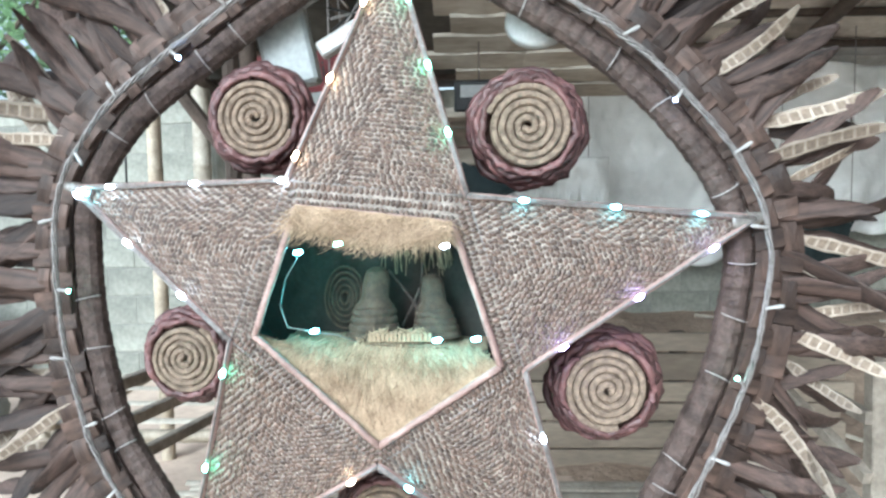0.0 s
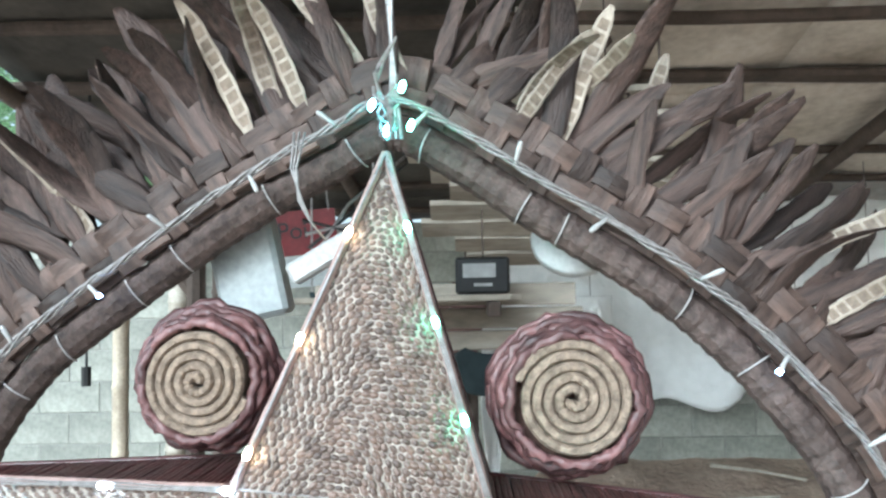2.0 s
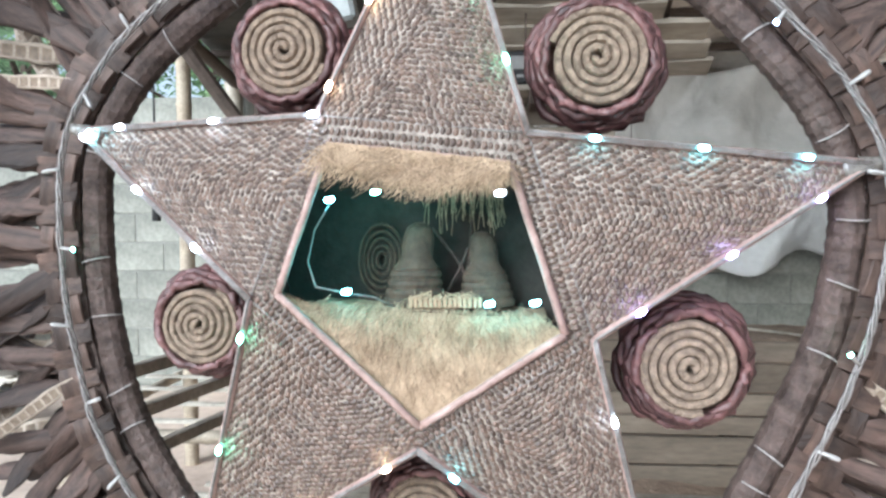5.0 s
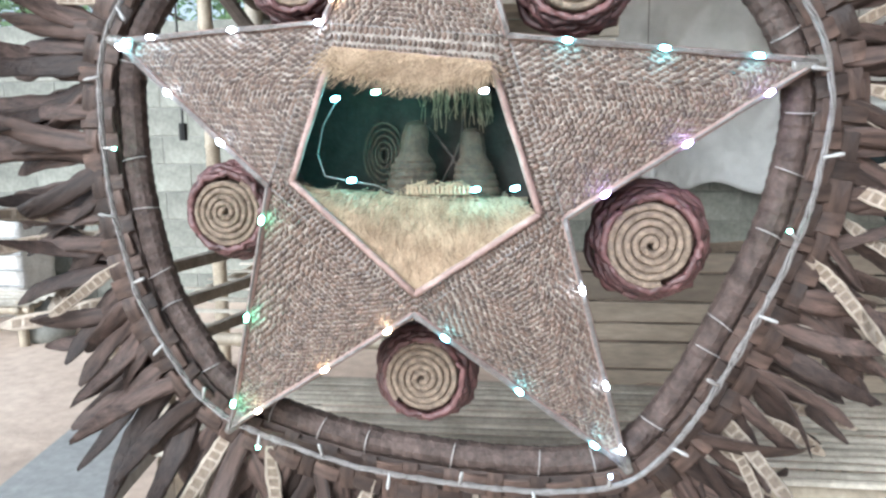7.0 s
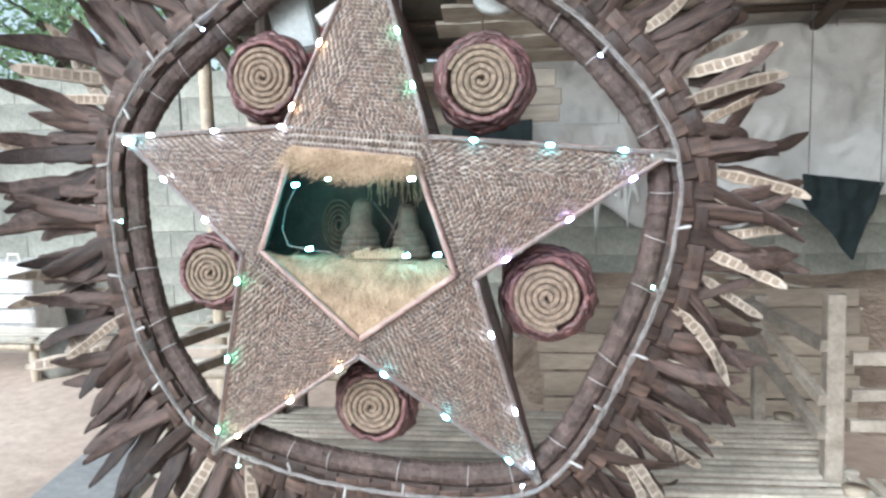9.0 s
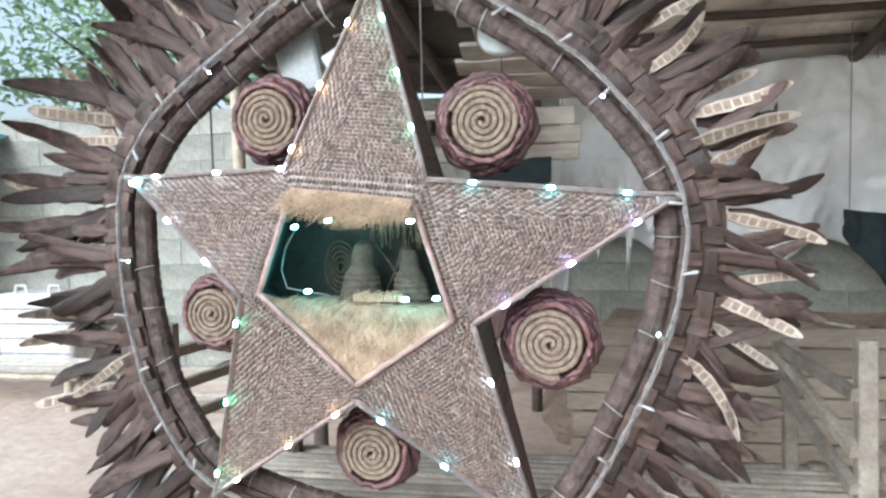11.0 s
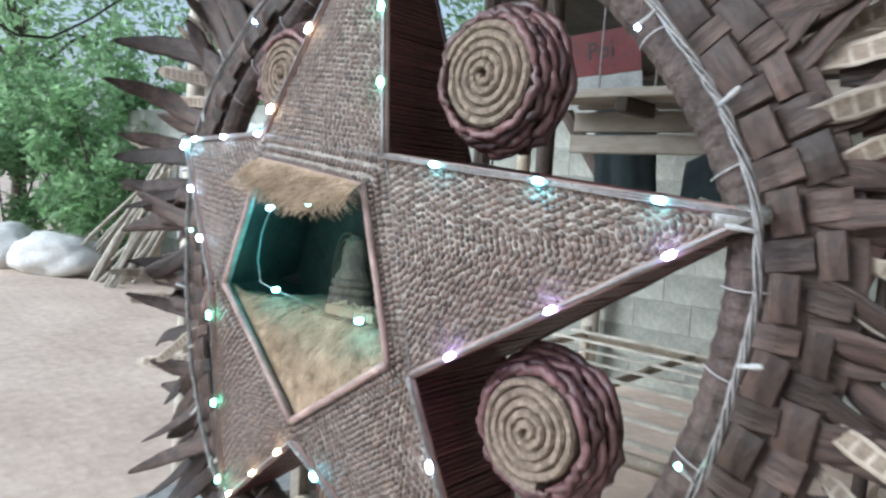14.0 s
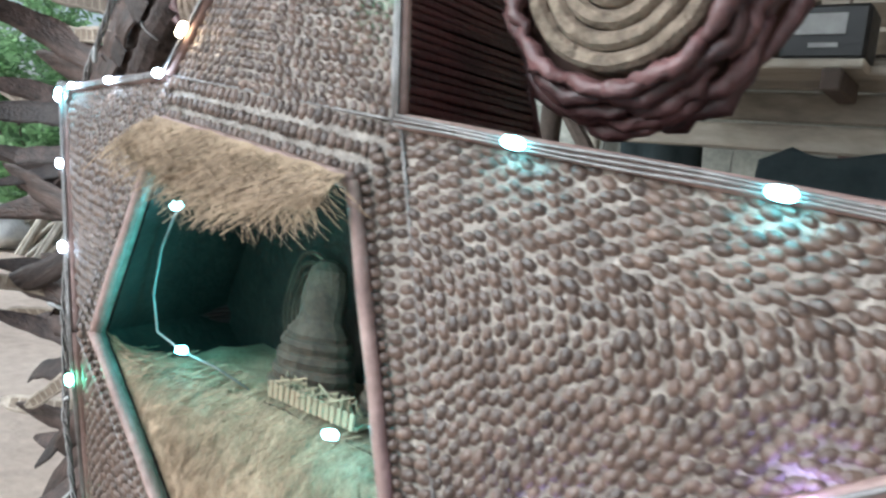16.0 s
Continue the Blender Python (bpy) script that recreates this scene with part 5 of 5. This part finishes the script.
# clear tape wound round the tips of the star
for k in (1, 2, 3, 4):
    bm = bmesh.new()
    d = (TIPS[k] - MID).normalized()
    rows = []
    for i in range(12):
        c = TIPS[k] + V(0, -0.004, 0) + d * (0.012 - 0.0045 * i)
        r = (0.0070 + 0.0009 * i) * (1 + 0.14 * noise.noise(c * 160))
        q1, q2 = d.cross(V(0, 1, 0)).normalized(), V(0, 1, 0)
        rows.append([bm.verts.new(c + q1 * r * math.cos(w * math.pi / 5) * (1 + 0.1 * noise.noise(c * 90 + V(w, 0, 0))) + q2 * r * 0.7 * math.sin(w * math.pi / 5)) for w in range(10)])
    for r0, r1 in zip(rows, rows[1:]):
        for q in range(10):
            bm.faces.new((r0[q], r0[(q + 1) % 10], r1[(q + 1) % 10], r1[q]))
    bm.faces.new(rows[0][::-1])
    bm.faces.new(rows[-1])
    part("tape_wrap", bm, TAPE, lights, "greyish clear tape wrap", smooth=True)

off_me = mesh_of("bulb", bulb_bm(False), BULB_OFF, True)
lit_me = {k: mesh_of("lit_bulb", capsule_bm(0.013, 0.0035), m, True) for k, m in LED_COLOURS.items()}
tip_me = {k: mesh_of("lit_bulb", capsule_bm(0.009, 0.0030), m, True) for k, m in LED_COLOURS.items()}


def aim(c, z):
    z = z.normalized()
    x = z.cross(V(0.1, 1, 0.2)).normalized()
    m = Matrix((x, z.cross(x), z)).transposed().to_4x4()
    m.translation = c
    return m


rnd = random.Random(8)
NB = 30
LIT = {4: "blue", 8: "green", 12: "blue", 17: "green", 22: "green", 26: "blue"}
for i in range(NB):
    p, t, out = ring_frame((i + 0.4) / NB)
    d = (out * (1 if i % 2 else -1) + t * rnd.uniform(-0.5, 0.5) + V(0, rnd.uniform(-0.6, -0.1), 0)).normalized()
    c = p + V(0, -0.016, 0)
    b = piece("bulb", off_me, lights, aim(c, d))
    if i in LIT:
        piece("lit_bulb", tip_me[LIT[i]], b, pose(0, 0, 0.0215))

EDGE_LED = {0: (0.10, 0.42, 0.74), 1: (0.24, 0.50, 0.77), 2: (0.19, 0.50, 0.80), 3: (0.16, 0.48, 0.80), 4: (0.26, 0.64, 0.92), 5: (0.14, 0.48, 0.84), 6: (0.12, 0.44, 0.82), 7: (0.12, 0.50, 0.88), 8: (0.28, 0.62, 0.95), 9: (0.01, 0.40, 0.80)}
EDGE_TINT = {0: "warm", 1: "green", 2: "cyan", 3: "violet", 4: "white", 5: "cyan", 6: "warm", 7: "green", 8: "white", 9: "white"}
for e, (a, tip, ba, btip) in enumerate(EDGES):
    for f in EDGE_LED[e]:
        c = a.lerp(tip, f) + V(0, -0.0125, 0)
        piece("lit_bulb", lit_me[EDGE_TINT[e]], lights, aim(c, tip - a))
for c, col in ((V(-0.486, 0.080, 1.320), "cyan"), (V(0.004, 0.06, 1.70), "cyan"), (V(0.022, 0.05, 1.745), "green"), (V(-0.012, 0.058, 1.728), "cyan"), (V(0.03, 0.06, 1.705), "green")):
    piece("lit_bulb", lit_me[col], lights, aim(c, V(0.3, 0, 1)))
NICHE = ((V(-0.138, 0.022, 1.228), "cyan"), (V(-0.118, 0.024, 1.112), "cyan"), (V(0.062, 0.022, 1.098), "cyan"), (V(0.118, 0.02, 1.10), "cyan"), (V(-0.085, 0.05, 1.238), "green"), (V(0.075, 0.02, 1.235), "white"))
for c, col in NICHE:
    piece("lit_bulb", lit_me[col], lights, aim(c, V(1, 0, 0.2)))
bm = bmesh.new()
tube(bm, [(-0.138, 0.022, 1.222), (-0.158, 0.024, 1.19), (-0.168, 0.026, 1.15), (-0.158, 0.026, 1.118), (-0.118, 0.026, 1.110), (-0.085, 0.035, 1.104), (-0.06, 0.05, 1.090)], 0.0011, 6)
part("niche_wire", bm, WIRE, lights, smooth=True)
for i, (c, power) in enumerate(((V(-0.12, 0.02, 1.15), 0.022), (V(0.06, 0.0, 1.13), 0.022), (V(-0.05, 0.04, 1.235), 0.014))):
    ld = bpy.data.lights.new("niche_light", "POINT")
    ld.energy = power * 6.0
    ld.color = (0.10, 0.80, 0.74)
    ld.shadow_soft_size = 0.008
    new("niche_light", ld).location = c


# ---- small nativity figures in the niche, plain shapes ----
def make_figure(x, y, s, lean, seed):
    """Squat draped form: banded robe, sloping shoulders, hooded top."""
    bm = bmesh.new()
    prof = [(0.032, 0.0)]
    for k in range(4):
        z, r = 0.011 * k, 0.033 - 0.0022 * k
        prof += [(r, z + 0.001), (r + 0.0012, z + 0.005), (r, z + 0.009), (r - 0.0025, z + 0.0105)]
    prof += [(0.0245, 0.047), (0.019, 0.054), (0.0172, 0.058), (0.0168, 0.064), (0.0172, 0.072), (0.0165, 0.084), (0.0135, 0.095), (0.007, 0.101), (0.001, 0.102)]
    n = 18
    rings = []
    for r, z in prof:
        ring = []
        for k in range(n):
            a = 2 * math.pi * k / n
            w = 1 + 0.06 * math.sin(3 * a + seed) + 0.05 * noise.noise(V(math.cos(a), math.sin(a), z * 40 + seed))
            ring.append(bm.verts.new((r * s * w * math.cos(a) * 1.15 + lean * z, r * s * w * math.sin(a) * 0.8, z * s)))
        rings.append(ring)
    for r0, r1 in zip(rings, rings[1:]):
        for k in range(n):
            bm.faces.new((r0[k], r0[(k + 1) % n], r1[(k + 1) % n], r1[k]))
    bm.faces.new(rings[0][::-1])
    bm.faces.new(rings[-1])
    o = part("figurine", bm, FIGURE)
    o.location = (x, y, 1.086)
    return tagged(o, "small plain brown figurine with a banded base on fibre", "figurine", group="figurines in the niche")


make_figure(-0.045, 0.100, 1.10, 0.10, 1)
make_figure(0.055, 0.105, 0.98, -0.06, 2)
# low pale tray between the figurines, with ribbed front
tray = thing("straw_tray", "low pale ribbed tray holding straw between the figurines", "tray", (0.004, 0.066, 1.088))
bm = bmesh.new()
box(bm, -0.048, -0.008, 0.0, 0.048, 0.018, 0.004, 0.001)
part("base", bm, FIBRE, tray)
rib = bmesh.new()
box(rib, -0.0026, -0.003, 0.0, 0.0026, 0.0, 0.013, 0.0008)
rib_me = mesh_of("rib", rib, FIBRE)
for k in range(15):
    piece("rib", rib_me, tray, pose(-0.045 + 0.0064 * k, -0.0085, 0.001, 0, 3 * math.sin(5 * k), 0))
bm = bmesh.new()
rnd = random.Random(12)
for k in range(40):
    x = rnd.uniform(-0.04, 0.045)
    tube(bm, [(x, 0.070 + rnd.uniform(-.006, .008), 1.093), (x + rnd.gauss(0, .006), 0.068, 1.101 + rnd.random() * 0.008), (x + rnd.gauss(0, .012), 0.060 + rnd.gauss(0, .004), 1.099)], 0.0008, 4)
tagged(part("straw_bundle", bm, FIBRE), "small bundle of pale straw in the tray", "straw", kind="stuff")
# crossed dry twigs leaning between the figurines
for x0, z0, x1, z1 in ((-0.02, 1.19, 0.045, 1.10), (0.0, 1.10, 0.03, 1.17), (0.035, 1.20, 0.02, 1.09)):
    bm = bmesh.new()
    tube(bm, [(x0, 0.128, z0), ((x0 + x1) / 2 + 0.004, 0.120, (z0 + z1) / 2), (x1, 0.118, z1 - 0.008)], 0.0022, 6, rough=0.2)
    tagged(part("twig", bm, VINE), "thin dark twig leaning at the niche back", "twig", group="twigs in the niche")
# coiled wicker disc at the back of the niche
wd = thing("wicker_disc", "oval coiled wicker disc leaning at the niche back", "wicker disc", (-0.092, 0.135, 1.145))
for k in range(5):
    bm = bmesh.new()
    tube(bm, [((0.007 + 0.0062 * k) * math.cos(a), 0.002 * math.sin(3 * a), (0.011 + 0.0098 * k) * math.sin(a)) for a in [2 * math.pi * q / 28 for q in range(28)]], 0.0026, 5, closed=True, rough=0.25)
    part("coil", bm, FIGURE, wd)
# fibre strands hanging at the back
bm = bmesh.new()
for k in range(70):
    x = rnd.uniform(-0.035, 0.075)
    l = rnd.uniform(0.03, 0.085)
    tube(bm, [(x, 0.140, 1.262), (x + rnd.gauss(0, 0.003), 0.137, 1.262 - l * 0.5), (x + rnd.gauss(0, 0.006), 0.139, 1.262 - l)], 0.0007, 4)
tagged(part("hanging_fibre", bm, FIBRE), "thin plant fibres hanging at the niche back", "fibre", kind="stuff")


# ---- block wall, piece by piece ----
WALL_Y = 4.0


def make_block_wall():
    bm = bmesh.new()
    for x0, z0, x1, z1 in ((-9.0, -0.05, 0.5, 1.99), (0.5, -0.05, 3.9, 0.99), (0.5, 1.81, 3.9, 1.99), (3.9, -0.05, 5.0, 1.99)):
        box(bm, x0, WALL_Y + 0.004, z0, x1, WALL_Y + 0.12, z1)
    w = tagged(part("wall_north", bm, MORTAR), "grey hollow-block wall along the yard", "wall", kind="structure")
    bm = bmesh.new()
    box(bm, -0.1955, -0.001, -0.0955, 0.1955, 0.03, 0.0955, 0.004)
    me = mesh_of("block", bm, BLOCK)
    spots = []
    for j in range(10):
        for i in range(36):
            x = -8.9 + 0.4 * i + 0.2 * (j % 2)
            if x < 4.8 and not (0.6 < x < 3.8 and 1.05 < 0.1 + 0.2 * j < 1.75):
                spots.append((abs(x + 0.8), x, 0.1 + 0.2 * j))
    spots.sort()
    rnd = random.Random(2)
    for _, x, z in spots[:300]:
        piece("block", me, w, pose(x, WALL_Y + rnd.uniform(-0.002, 0.002), z, 0, rnd.uniform(-0.3, 0.3), 0))
    verts, faces = [], []
    for _, x, z in spots[300:]:
        k = len(verts)
        verts += [(x + sx * 0.194, WALL_Y - 0.001 if sy < 0 else WALL_Y + 0.02, z + sz * 0.094) for sx in (-1, 1) for sy in (-1, 1) for sz in (-1, 1)]
        faces += [tuple(k + q for q in f) for f in ((0, 1, 3, 2), (4, 6, 7, 5), (0, 4, 5, 1), (2, 3, 7, 6), (1, 5, 7, 3), (0, 2, 6, 4))]
    tagged(raw("far_blocks", verts, faces, BLOCK, w), kind="stuff")


make_block_wall()
